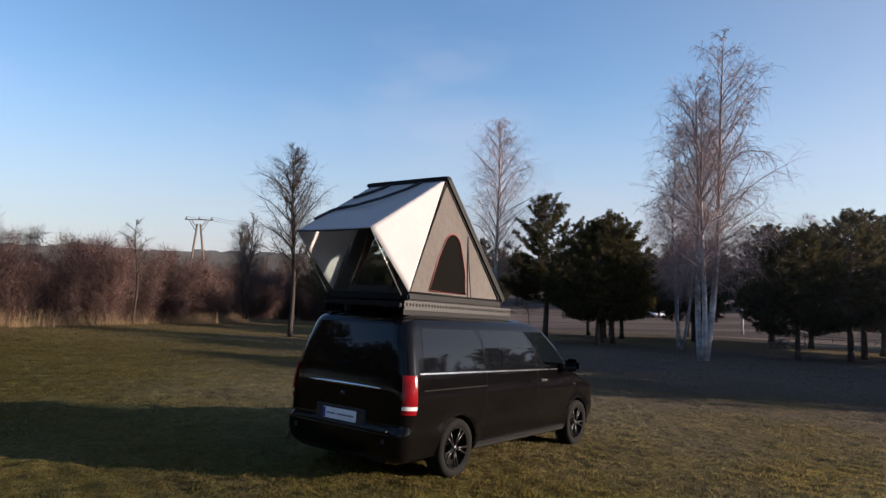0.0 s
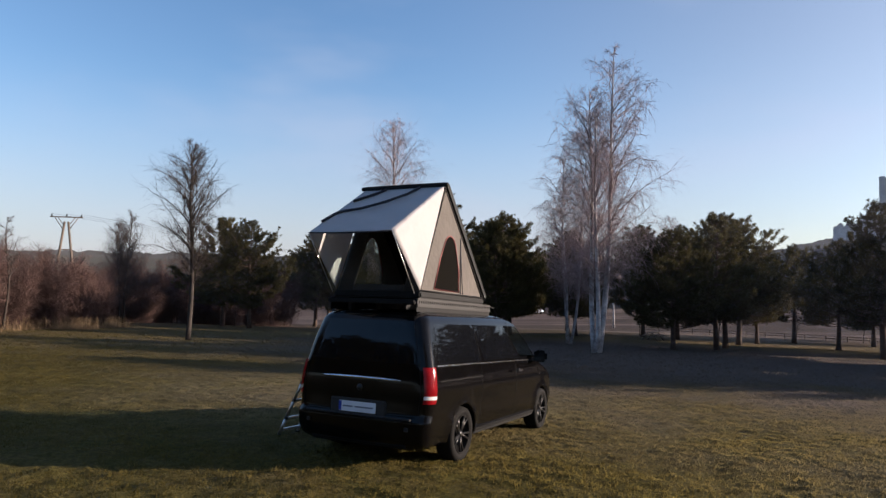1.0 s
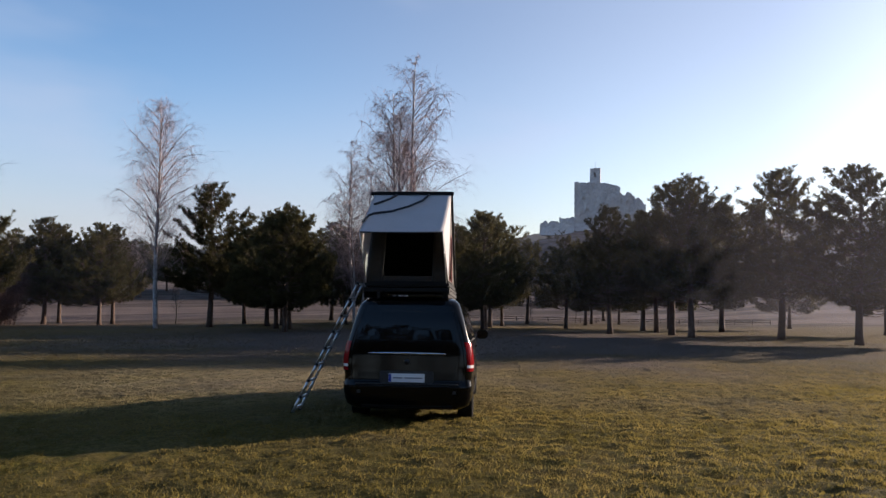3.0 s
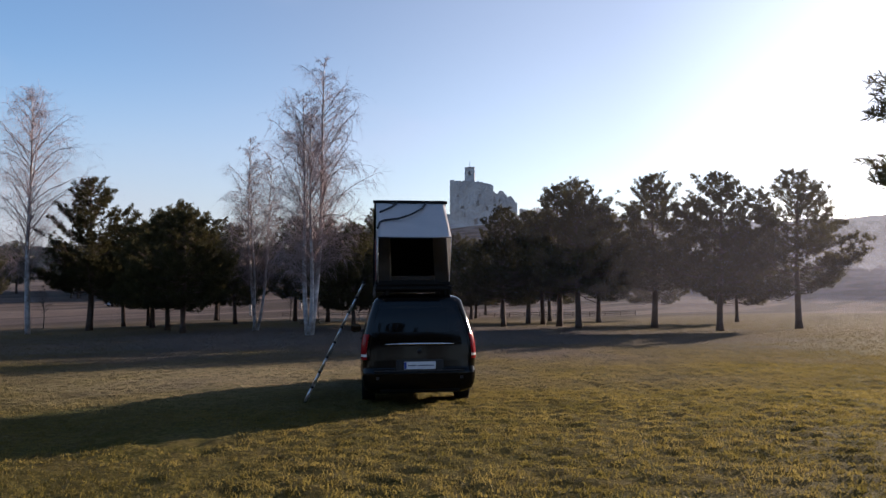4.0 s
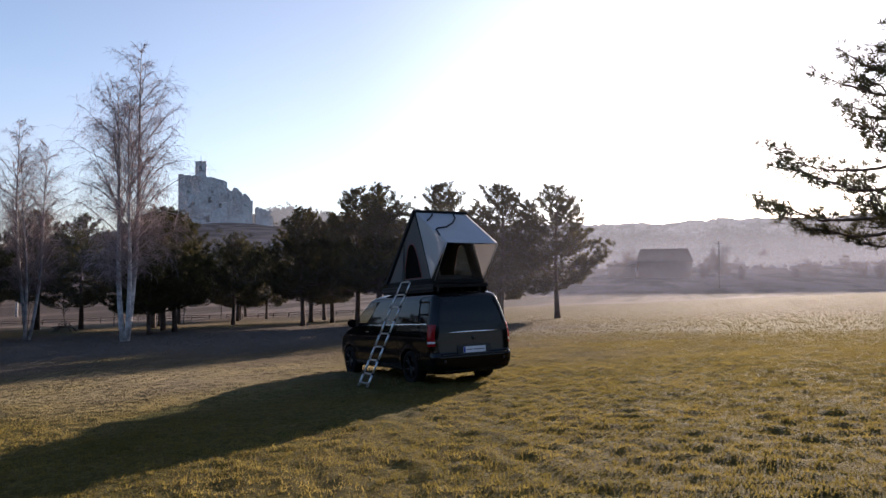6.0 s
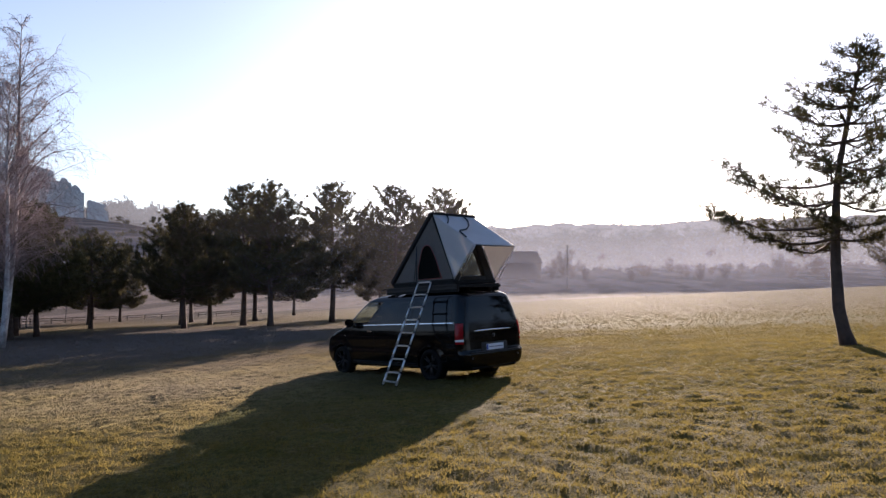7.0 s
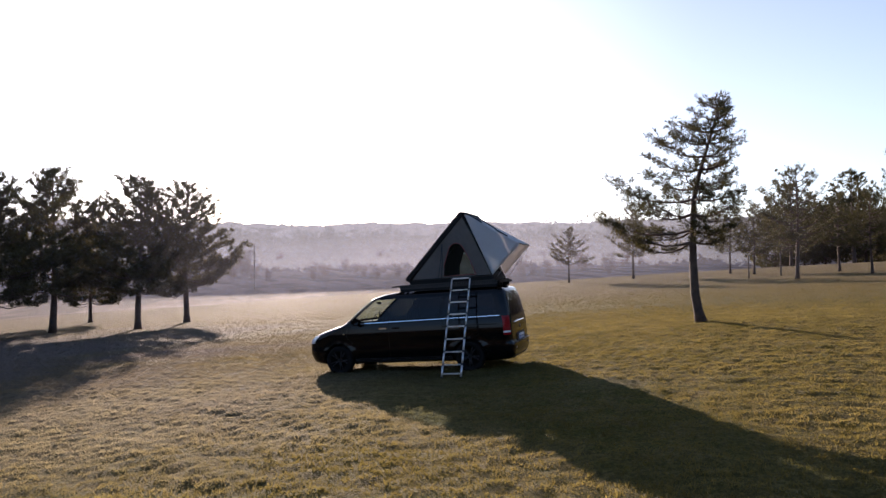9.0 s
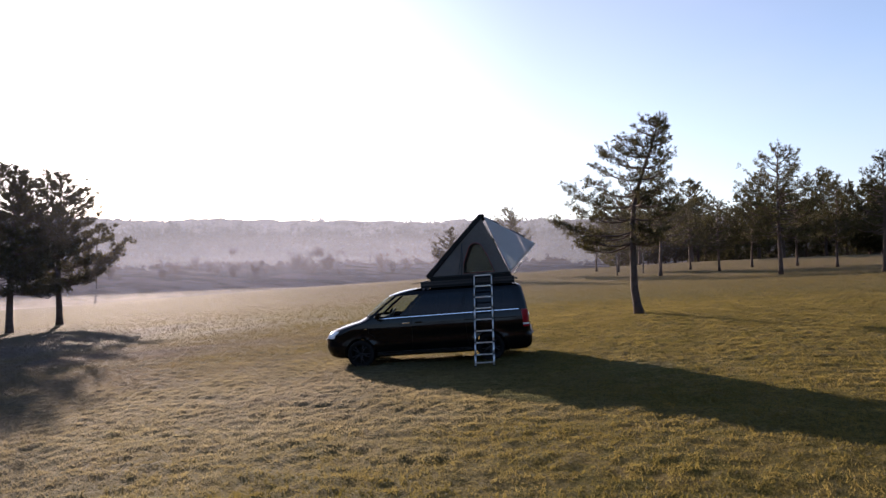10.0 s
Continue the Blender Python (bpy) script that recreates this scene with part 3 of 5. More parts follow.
# pines: place, height; the crown's breadth follows the kind
KINDS = [pine(21, 12.0, 4.9, 2.9), pine(22, 11.0, 4.3, 2.6), pine(23, 12.5, 4.5, 3.1), pine(24, 9.5, 4.2, 2.1), pine(25, 13.5, 4.7, 3.4),
         pine(26, 8.0, 2.9, 2.8, size=0.21, dense=0.62, per=11, wide=0.05, crest=True), pine(27, 9.0, 3.2, 2.9, size=0.21, dense=0.62, per=11, wide=0.05, crest=True)]
KIND_H = [12.0, 11.0, 12.5, 9.5, 13.5, 8.0, 9.0]
PINES = [
    # the row towards the sun
    (44.3, 18.0, 12.2, 0), (37.8, 20.9, 11.7, 2), (39.0, 26.8, 12.6, 4), (32.8, 29.6, 11.5, 0), (35.0, 33.0, 12.1, 4), (32.3, 36.7, 10.2, 0),
    (41.0, 39.5, 10.8, 1), (54.8, 27.2, 9.0, 3), (66.0, 42.0, 10.0, 3), (46.7, 45.9, 12.5, 2), (57.5, 51.6, 12.5, 0), (51.0, 39.9, 13.0, 4),
    # behind the birches
    (44.3, 54.6, 10.5, 1), (36.8, 58.5, 12.6, 0), (51.0, 69.4, 11.7, 1), (64.5, 71.2, 11.5, 3), (67.5, 68.5, 10.5, 3), (35.1, 67.1, 12.5, 1), (28.3, 82.3, 13.5, 0),
    (25.3, 43.7, 9.9, 1), (29.8, 49.7, 11.3, 0), (20.8, 41.5, 8.2, 3), (33.5, 71.5, 13.2, 2), (41.7, 62.9, 10.2, 1), (58.8, 66.6, 11.7, 3), (74.5, 78.5, 12.5, 3),
    # far side of the lawn
    (12.1, 52.4, 10.5, 1), (9.6, 46.1, 8.8, 3), (14.5, 66.0, 11.0, 1), (16.8, 68.0, 10.8, 3), (8.6, 64.5, 14.2, 4), (17.4, 75.0, 11.5, 1), (24.0, 68.1, 11.0, 3),
    (15.0, 76.0, 11.0, 0), (11.8, 55.0, 10.2, 3), (1.8, 92.0, 13.0, 0), (3.8, 98.0, 13.4, 1), (-4.0, 100.0, 14.4, 4), (-2.0, 104.0, 13.8, 0), (-10.2, 72.0, 11.6, 0), (-13.4, 76.0, 12.2, 3),
    # on the crest beside the lone pine
    (53.6, -23.1, 6.6, 5), (49.9, -29.3, 8.6, 6), (27.8, -30.4, 9.8, 6), (42.9, -36.7, 7.0, 5), (38.3, -35.6, 7.2, 6), (31.5, -39.0, 7.4, 5),
    (26.1, -36.4, 7.0, 6), (26.4, -42.0, 7.5, 5), (16.2, -30.6, 10.4, 6), (22.2, -42.7, 7.2, 5), (16.8, -39.8, 7.6, 6), (8.2, -29.9, 8.2, 5), (3.5, -34.0, 9.0, 6),
]
used = set()
prng = random.Random(5)
for x, y, h, kind in PINES:
    k = KINDS[kind]
    if kind in used:
        k = copy_thing(k, Matrix())
    used.add(kind)
    put_tree(k, x, y, prng.random() * 6.28, 0.95 * h / KIND_H[kind])
    tagged(k, "dark green pine with a clear brown trunk, standing on the lawn", "pine tree", "pines round the lawn")

lone = put_tree(pine(81, 7.4, 2.85, 2.8, size=0.15, dense=1.6, bend=((0, 0.12, 0.32, 0.55, 0.8, 1), (0, -0.22, -0.28, -0.22, -0.08, 0.05)), lone=True, per=13, wide=0.05), 2.4, -0.3)
tagged(lone, "lone pine with a bent trunk and sparse flat limbs", "pine tree")

b1 = put_tree(bare_tree(31, 16.8, 3, 1.0, BIRCH, "birch_tree", wide=0.22, nb=70, twig=13, first=0.2, trunk_r=0.0098), 12.2, 33.8, 0.4, 1.0)
tagged(b1, "tall leafless white-barked birch with several stems", "birch tree", "birches")
b2 = put_tree(bare_tree(32, 15.0, 3, 1.7, BIRCH, "birch_tree", wide=0.2, nb=60, twig=12, trunk_r=0.008), 15.3, 46.6, 1.2)
tagged(b2, "leafless birch clump with dark forked stems", "birch tree", "birches")
b3 = put_tree(bare_tree(33, 21.5, 1, 0.2, BIRCH, "birch_tree", wide=0.265, nb=110, twig=16), 3.9, 65.0, 0.0, sink=0.6)
tagged(b3, "single tall leafless birch with a white trunk", "birch tree", "birches")
t1 = put_tree(bare_tree(41, 11.0, 1, 0.2, GREYBARK, "bare_tree", wide=0.25, droop=-0.02, first=0.28, nb=84, twig=15, ascend=1.35, trunk_r=0.013), -9.6, 38.8, 0.3)
tagged(t1, "leafless grey-brown tree with ascending limbs", "bare tree", "bare trees")
t2 = put_tree(bare_tree(42, 6.9, 1, 0.1, GREYBARK, "bare_tree", wide=0.24, droop=0.05, first=0.35, nb=26, ascend=1.0), -21.4, 44.5, 0.0)
tagged(t2, "small leafless tree before the thicket", "bare tree", "bare trees")
b5 = copy_thing(b3, Matrix())
put_tree(b5, 62.0, 118.0, 2.0, 0.95)
b6 = copy_thing(b3, Matrix())
put_tree(b6, 46.0, 108.0, 1.0, 0.8)
tagged(b5, "far leafless birch above the pines", "birch tree"), tagged(b6, "far leafless birch above the pines", "birch tree")

# ---- the van ----
PAINT = mat("black_paint", (0.003, 0.0027, 0.0029), 0.10, var=0.3, scale=1.5, spec=0.25)
PLASTIC = mat("black_plastic", (0.02, 0.02, 0.021), 0.55, var=0.2, scale=6, bump=0.15, bscale=120)
RUBBER = mat("tyre_rubber", (0.010, 0.0095, 0.009), 0.85, var=0.35, scale=5, bump=0.3, bscale=60, spec=0.12)
RIM = mat("dark_alloy", (0.035, 0.034, 0.034), 0.32, 0.7, var=0.2, scale=8)
CHROME = mat("chrome", (0.75, 0.75, 0.76), 0.16, 1.0, var=0.08, scale=9)
ALU = mat("aluminium", (0.62, 0.62, 0.62), 0.38, 0.85, var=0.12, scale=9, bump=0.1, bscale=80)
RACKGREY = mat("rack_aluminium", (0.026, 0.025, 0.025), 0.5, 0.3, var=0.15, scale=7)
TINT = glass_mat("privacy_glass", (0.004, 0.0045, 0.006), 0.04)
TINT.node_tree.nodes["Principled BSDF"].inputs["Specular IOR Level"].default_value = 0.28
CLEAR = glass_mat("clear_glass", (0.01, 0.011, 0.012), 0.86)
RED = mat("red_lamp", (0.28, 0.008, 0.012), 0.12, var=0.3, scale=14, trans=0.3, spec=0.3)
LENS = mat("white_lens", (0.72, 0.72, 0.72), 0.12, var=0.12, scale=20, coat=1.0)
PLATE = mat("plate_white", (0.72, 0.74, 0.78), 0.35, var=0.06, scale=12)
BARS = mat("grey_bars", (0.16, 0.17, 0.22), 0.5, var=0.1, scale=30)
BLUE = mat("plate_blue", (0.02, 0.05, 0.32), 0.4, var=0.1, scale=12)
SEAT = mat("seat_fabric", (0.028, 0.028, 0.03), 0.9, var=0.3, scale=9, bump=0.3, bscale=90)
CANVAS = mat("beige_canvas", (0.112, 0.097, 0.086), 0.9, var=0.16, scale=1.6, bump=0.8, bscale=9, trans=0.015)
AWNING = mat("pale_awning", (0.58, 0.565, 0.57), 0.8, var=0.05, scale=1.8, bump=0.3, bscale=7, trans=0.35)
DARKCANVAS = mat("inner_canvas", (0.030, 0.027, 0.025), 0.95, var=0.2, scale=3, bump=0.3, bscale=10)
WINEPIPE = mat("wine_piping", (0.20, 0.055, 0.05), 0.8, var=0.2, scale=10)
SHELL = mat("black_shell", (0.006, 0.006, 0.0065), 0.6, var=0.25, scale=4, bump=0.1, bscale=60, spec=0.2)
STRAP = mat("dark_strap", (0.022, 0.024, 0.032), 0.85, var=0.3, scale=12)
NET = glass_mat("insect_net", (0.045, 0.038, 0.034), 0.88)
NET.node_tree.nodes["Principled BSDF"].inputs["Roughness"].default_value = 0.9
NET.node_tree.nodes["Principled BSDF"].inputs["Specular IOR Level"].default_value = 0.1

nrm = Vector((0.034, 0.0515, 1)).normalized()
fwd = Vector((0.586, 0.810, 0))
fwd = (fwd - nrm * fwd.dot(nrm)).normalized()
lft = nrm.cross(fwd)
VAN = Matrix.Translation((-1.65, 7.98, -0.555)) @ Matrix((fwd, lft, nrm)).transposed().to_4x4()


def table_of(pairs):
    xs, ys = zip(*pairs)
    return lambda v: float(np.interp(v, xs, ys))


half_w = table_of([(0.24, 0.80), (0.30, 0.90), (0.40, 0.935), (0.55, 0.958), (0.68, 0.950), (0.78, 0.956), (0.87, 0.968), (0.96, 0.966), (1.08, 0.952), (1.18, 0.934), (1.24, 0.918), (1.5, 0.85), (1.74, 0.775), (1.80, 0.745), (1.85, 0.69), (1.88, 0.62), (1.90, 0.52), (1.908, 0.40)])
rear_x = table_of([(0.24, 0.12), (0.32, 0.03), (0.42, 0.0), (0.60, 0.0), (0.64, 0.035), (0.8, 0.045), (1.05, 0.055), (1.2, 0.07), (1.5, 0.115), (1.76, 0.18), (1.82, 0.22), (1.86, 0.30), (1.89, 0.5), (1.908, 0.75)])
front_x = table_of([(0.24, 5.11), (0.32, 5.23), (0.5, 5.30), (0.75, 5.29), (0.86, 5.24), (0.93, 5.14), (0.99, 5.01), (1.04, 4.86), (1.09, 4.68), (1.13, 4.52), (1.16, 4.40), (1.22, 4.29), (1.5, 3.96), (1.76, 3.60), (1.82, 3.40), (1.86, 3.22), (1.89, 2.95), (1.908, 2.50)])
NS = 84
LEVELS = [0.24, 0.27, 0.30, 0.33, 0.36, 0.40, 0.44, 0.48, 0.52, 0.56, 0.60, 0.64, 0.68, 0.72, 0.76, 0.80, 0.85, 0.89, 0.93, 0.96, 0.99, 1.015, 1.04, 1.065, 1.09, 1.11, 1.13, 1.15, 1.18, 1.22, 1.25,
          1.32, 1.39, 1.46, 1.53, 1.60, 1.67, 1.735, 1.76, 1.79, 1.82, 1.845, 1.865, 1.88, 1.892, 1.90, 1.908]
RRAD = 0.15


def outline(z):
    """The left half of the body's plan at a height: rear middle, rear corner, side, front corner, front middle."""
    w, xr, xf = half_w(z), rear_x(z), front_x(z)
    up = float(smooth(0.92, 1.2, z))
    fx, fy = 0.52 - 0.20 * up, w * (0.62 + 0.28 * up)
    P = [(xr + 0.02 * (y / w) ** 2, y) for y in np.linspace(0, w - RRAD, 9)]
    for a in np.linspace(0, math.pi / 2, 9)[1:]:
        P.append((xr + 0.02 + RRAD * (1 - math.cos(a)), w - RRAD + RRAD * math.sin(a)))
    x0, x1 = xr + 0.02 + RRAD, xf - fx
    for s in np.linspace(0, 1, NS)[1:]:
        x = x0 + (x1 - x0) * s
        P.append((x, w * (1 - 0.035 * float(smooth(3.5, 4.85, x)))))
    ys = P[-1][1]
    for a in np.linspace(0, math.pi / 2, 13)[1:]:
        P.append((x1 + fx * math.sin(a) ** 0.9, ys - fy * (1 - math.cos(a))))
    yl = P[-1][1]
    for y in np.linspace(yl, 0, 6)[1:]:
        P.append((x1 + fx + 0.03 * (1 - (y / yl) ** 2), y))
    return P


GRID = [outline(z) for z in LEVELS]
MID = outline(1.5)
SIDES = {}
NP = len(GRID[0])
K_REAR, K_SIDE = 8, 16          # where the rear corner and the side begin
K_FRONT = K_SIDE + NS - 1       # where the front corner begins
ARCHES = ((1.045, 0.345), (4.315, 0.345))
ARCH_R = 0.40


def side_y(x, z):
    key = round(z, 3)
    if key not in SIDES:
        P = outline(key)[K_SIDE:K_FRONT + 8]
        SIDES[key] = ([p[0] for p in P], [p[1] for p in P])
    return float(np.interp(x, *SIDES[key]))


ZONES = {}


def zone(k, i):
    if (k, i) not in ZONES:
        ZONES[k, i] = zone_of(k, i)
    return ZONES[k, i]


def zone_of(k, i):
    """Which part of the van a face of the body's grid belongs to; k along the plan, i up."""
    z = (LEVELS[i] + LEVELS[i + 1]) / 2
    x = (GRID[i][k][0] + GRID[i][k + 1][0]) / 2
    xm = (MID[k][0] + MID[k + 1][0]) / 2
    if 1.25 < z < 1.735 and K_SIDE <= k:
        if 0.42 < xm < 1.60:
            return "rear_quarter_window"
        if 1.68 < xm < 2.94:
            return "sliding_door_window"
        if xm > 3.02 and k < K_FRONT:
            return "front_door_window"
        if k >= K_FRONT + 2:
            return "windscreen"
    if 1.25 < z < 1.76 and k < K_REAR + 1:
        return "rear_window"
    if 0.80 < z < 1.22 and K_REAR + 2 <= k < K_SIDE:
        return "tail_lamp_lens" if 0.85 < z < 0.89 else "tail_lamp"
    if 0.76 < z < 0.93 and K_FRONT + 3 <= k < K_FRONT + 8:
        return "headlight"
    if 0.52 < z < 0.85 and k >= K_FRONT + 10:
        return "grille"
    if K_SIDE - 2 <= k <= K_FRONT + 6:
        for ax, az in ARCHES:
            if math.hypot(x - ax, z - az) < ARCH_R:
                return None
    return "body"


def from_grid(name, want, sign, material, parent, out=0.0, label=""):
    """Lifts the faces of one zone off the body's grid, on one side (+1 left, -1 right, 0 both joined)."""
    V, F, at = [], [], {}

    def vert(k, i, s):
        key = (k, i, s if 0 < k < NP - 1 else 1)
        if key not in at:
            x, y = GRID[i][k]
            a, b = GRID[i][max(k - 1, 0)], GRID[i][min(k + 1, NP - 1)]
            c, d = GRID[max(i - 1, 0)][k], GRID[min(i + 1, len(LEVELS) - 1)][k]
            t1 = Vector((b[0] - a[0], b[1] - a[1], 0))
            t2 = Vector((d[0] - c[0], d[1] - c[1], LEVELS[min(i + 1, len(LEVELS) - 1)] - LEVELS[max(i - 1, 0)]))
            n = t2.cross(t1).normalized()
            if n.y < -1e-6 and 0 < k < NP - 1:
                n = -n
            p = Vector((x, y, LEVELS[i])) + n * out
            if want == "body" and K_SIDE - 2 <= k <= K_FRONT + 6:
                for ax, az in ARCHES:
                    dx, dz = p.x - ax, p.z - az
                    r = math.hypot(dx, dz)
                    p.y += 0.022 * math.exp(-((r - ARCH_R) / 0.075) ** 2) * (1 if dz > -0.05 else 0)
                    if ARCH_R - 0.045 < r < ARCH_R + 0.002:
                        p.x, p.z = ax + dx / r * ARCH_R, az + dz / r * ARCH_R
            at[key] = len(V)
            V.append((p.x, p.y * s, p.z))
        return at[key]

    for s in ((1, -1) if sign == 0 else (sign,)):
        for i in range(len(LEVELS) - 1):
            for k in range(NP - 1):
                if zone(k, i) == want:
                    f = [vert(k, i, s), vert(k + 1, i, s), vert(k + 1, i + 1, s), vert(k, i + 1, s)]
                    F.append(tuple(f if s < 0 else reversed(f)))
    if want == "body":
        for i, rev in ((len(LEVELS) - 1, False), (0, True)):
            ring = [vert(k, i, 1) for k in range(NP)] + [vert(k, i, -1) for k in range(NP - 2, 0, -1)]
            F.append(tuple(ring if rev else reversed(ring)))
    return part(name, (V, F), material, parent, label)


def box(name, c, size, material, parent, bevel=0.006, label="", rot=(0, 0, 0)):
    bm = bmesh.new()
    bmesh.ops.create_cube(bm, size=1, matrix=pose(*c, *rot) @ Matrix.Diagonal((*size, 1)))
    if bevel:
        bmesh.ops.bevel(bm, geom=bm.edges[:], offset=min(bevel, min(size) * 0.45), segments=2, affect="EDGES")
    return part(name, bm, material, parent, label, shade=False)


def line(name, pts, r, material, parent, sides=6, label=""):
    V, F = [], []
    tube(V, F, [Vector(p) for p in pts], [r] * len(pts) if not isinstance(r, (list, tuple)) else r, sides)
    return part(name, (V, F), material, parent, label)


def lathe(name, prof, material, parent, seg=40, label=""):
    """Turns a profile of (radius, y) round the y axis."""
    V, F = [], []
    for r, y in prof:
        for k in range(seg):
            a = 2 * math.pi * k / seg
            V.append((r * math.cos(a), y, r * math.sin(a)))
    for i in range(len(prof) - 1):
        for k in range(seg):
            k2 = (k + 1) % seg
            F.append((i * seg + k, i * seg + k2, (i + 1) * seg + k2, (i + 1) * seg + k))
    return part(name, (V, F), material, parent, label)


def strip_on_side(name, x0, x1, z0, z1, s, h, proud, material, parent, label=""):
    """A raised moulding that follows the body's side from (x0, z0) to (x1, z1)."""
    V, F = [], []
    n = 40
    for j in range(n + 1):
        t = j / n
        x, z = x0 + (x1 - x0) * t, z0 + (z1 - z0) * t
        y, y2 = side_y(x, z - h / 2), side_y(x, z + h / 2)
        for yy, zz in ((y - 0.01, z - h / 2), (y + proud, z - h / 2), (y2 + proud, z + h / 2), (y2 - 0.01, z + h / 2)):
            V.append((x, yy * s, zz))
    for j in range(n):
        for k in range(4):
            k2 = (k + 1) % 4
            F.append((4 * j + k, 4 * j + k2, 4 * j + 4 + k2, 4 * j + 4 + k))
    F += [(0, 1, 2, 3), tuple(4 * n + k for k in (3, 2, 1, 0))]
    return part(name, (V, F), material, parent, label, shade=False)


def seam(name, pts, s, parent):
    """A dark shut line along the side, through (x, z) points."""
    P = []
    for (xa, za), (xb, zb) in zip(pts, pts[1:]):
        for t in np.linspace(0, 1, 9)[:-1]:
            x, z = xa + (xb - xa) * t, za + (zb - za) * t
            P.append((x, (side_y(x, z) + 0.0005) * s, z))
    x, z = pts[-1]
    P.append((x, (side_y(x, z) + 0.0005) * s, z))
    return line(name, P, 0.004, RUBBER, parent, 4)


def build_van():
    van = empty("van", VAN)
    body = from_grid("body", "body", 0, PAINT, van, label="glossy black metallic paint with light dust")
    for s in (1, -1):
        from_grid("rear_quarter_window", "rear_quarter_window", s, TINT, van, 0.003, "dark privacy glass")
        from_grid("sliding_door_window", "sliding_door_window", s, TINT, van, 0.003, "dark privacy glass")
        from_grid("front_door_window", "front_door_window", s, CLEAR, van, 0.001, "clear glass")
        from_grid("tail_lamp", "tail_lamp", s, RED, van, 0.012, "tall red tail lamp")
        from_grid("tail_lamp_lens", "tail_lamp_lens", s, LENS, van, 0.012, "clear lower lens")
        from_grid("headlight", "headlight", s, LENS, van, 0.008, "clear headlight")
        # wheel arch lips and dark wheel wells
        for ax, az in ARCHES:
            P = []
            for a in np.linspace(-0.12, math.pi + 0.12, 33):
                x, z = ax + ARCH_R * math.cos(a), az + ARCH_R * math.sin(a)
                P.append((x, (side_y(x, max(z, 0.26)) + 0.004) * s, z))
            line("wheel_arch", P, 0.018, PAINT, van, 6)
            V, F = [], []
            arc = np.linspace(-0.1, math.pi + 0.1, 21)
            for a in arc:
                for y in (0.93, 0.60):
                    V.append((ax + 0.39 * math.cos(a), y * s, az + 0.39 * math.sin(a)))
            F = [(2 * j, 2 * j + 1, 2 * j + 3, 2 * j + 2) for j in range(len(arc) - 1)]
            part("wheel_well", (V, F), RUBBER, van)
        # mouldings, rails, shut lines, handles
        strip_on_side("belt_moulding", 0.30, 3.74, 1.236, 1.199, s, 0.017, 0.008, CHROME, van, "bright chrome belt moulding")
        strip_on_side("door_rail", 0.36, 1.66, 1.05, 1.05, s, 0.016, 0.001, RUBBER, van, "black sliding door rail")
        strip_on_side("side_sill", 1.46, 3.89, 0.315, 0.315, s, 0.05, 0.035, PLASTIC, van, "black plastic sill")
        strip_on_side("sill_moulding", 1.46, 3.89, 0.36, 0.36, s, 0.012, 0.038, RACKGREY, van, "grey sill moulding")
        seam("shut_line", [(1.66, 1.74), (1.64, 1.24), (1.62, 0.75), (1.56, 0.36)], s, van)
        seam("shut_line", [(2.98, 1.78), (2.98, 1.2), (2.98, 0.40)], s, van)
        seam("shut_line", [(4.06, 1.12), (4.09, 0.88), (3.94, 0.76), (3.90, 0.40)], s, van)
        seam("shut_line", [(1.58, 0.38), (2.7, 0.38), (3.90, 0.38)], s, van)
        for hx in (2.80, 3.12):
            y = side_y(hx, 1.06)
            box("door_handle", (hx, s * (y + 0.02), 1.06), (0.19, 0.035, 0.035), CHROME if hx > 3 else PAINT, van, 0.012)
        box("fender_badge", (4.16, s * (side_y(4.16, 0.96) + 0.003), 0.96), (0.07, 0.008, 0.022), CHROME, van, 0.003)
        # mirror
        mir = box("door_mirror", (3.80, s * 1.08, 1.26), (0.11, 0.22, 0.19), PAINT, van, 0.045)
        box("mirror_glass", (3.742, s * 1.08, 1.26), (0.006, 0.18, 0.15), TINT, mir, 0.002)
        box("mirror_arm", (3.82, s * 0.97, 1.20), (0.07, 0.14, 0.05), PLASTIC, mir, 0.015)
        # rear bumper reflectors
        box("reflector", (-0.004, s * 0.70, 0.50), (0.014, 0.055, 0.05), RACKGREY, van, 0.004, "pale square reflector")
        # front seats
        seat = box("front_seat", (2.78, s * 0.40, 0.98), (0.46, 0.48, 0.16), SEAT, van, 0.05)
        box("backrest", (2.55, s * 0.40, 1.25), (0.13, 0.46, 0.58), SEAT, seat, 0.05, rot=(0, -12, 0))
        box("headrest", (2.46, s * 0.40, 1.60), (0.09, 0.25, 0.16), SEAT, seat, 0.035)
    for w in ("windscreen", "rear_window", "grille"):
        from_grid(w, w, 0, {"windscreen": CLEAR, "rear_window": TINT, "grille": PLASTIC}[w], van, 0.003, {"windscreen": "clear glass", "rear_window": "dark privacy glass", "grille": "black grille"}[w])
    box("dashboard", (3.98, 0, 1.13), (0.42, 1.55, 0.14), SEAT, van, 0.05)
    box("cab_floor", (3.1, 0, 0.55), (1.6, 1.6, 0.04), SEAT, van, 0.01)
    # panel added behind the seats to keep the rear dark
    box("rear_view_blocker", (2.25, 0, 1.12), (0.03, 1.5, 1.1), SEAT, van, 0.01)
    ring = [(3.54 - 0.09 * math.sin(a), 0.40 + 0.18 * math.cos(a), 1.27 + 0.16 * math.sin(a)) for a in np.linspace(0, 2 * math.pi, 25)]
    line("steering_wheel", ring, 0.014, SEAT, van, 6)
    box("inner_mirror", (3.60, 0, 1.64), (0.03, 0.24, 0.07), SEAT, van, 0.01)
    # tailgate: chrome bar, number plate, badge, wiper, shut lines
    bar = []
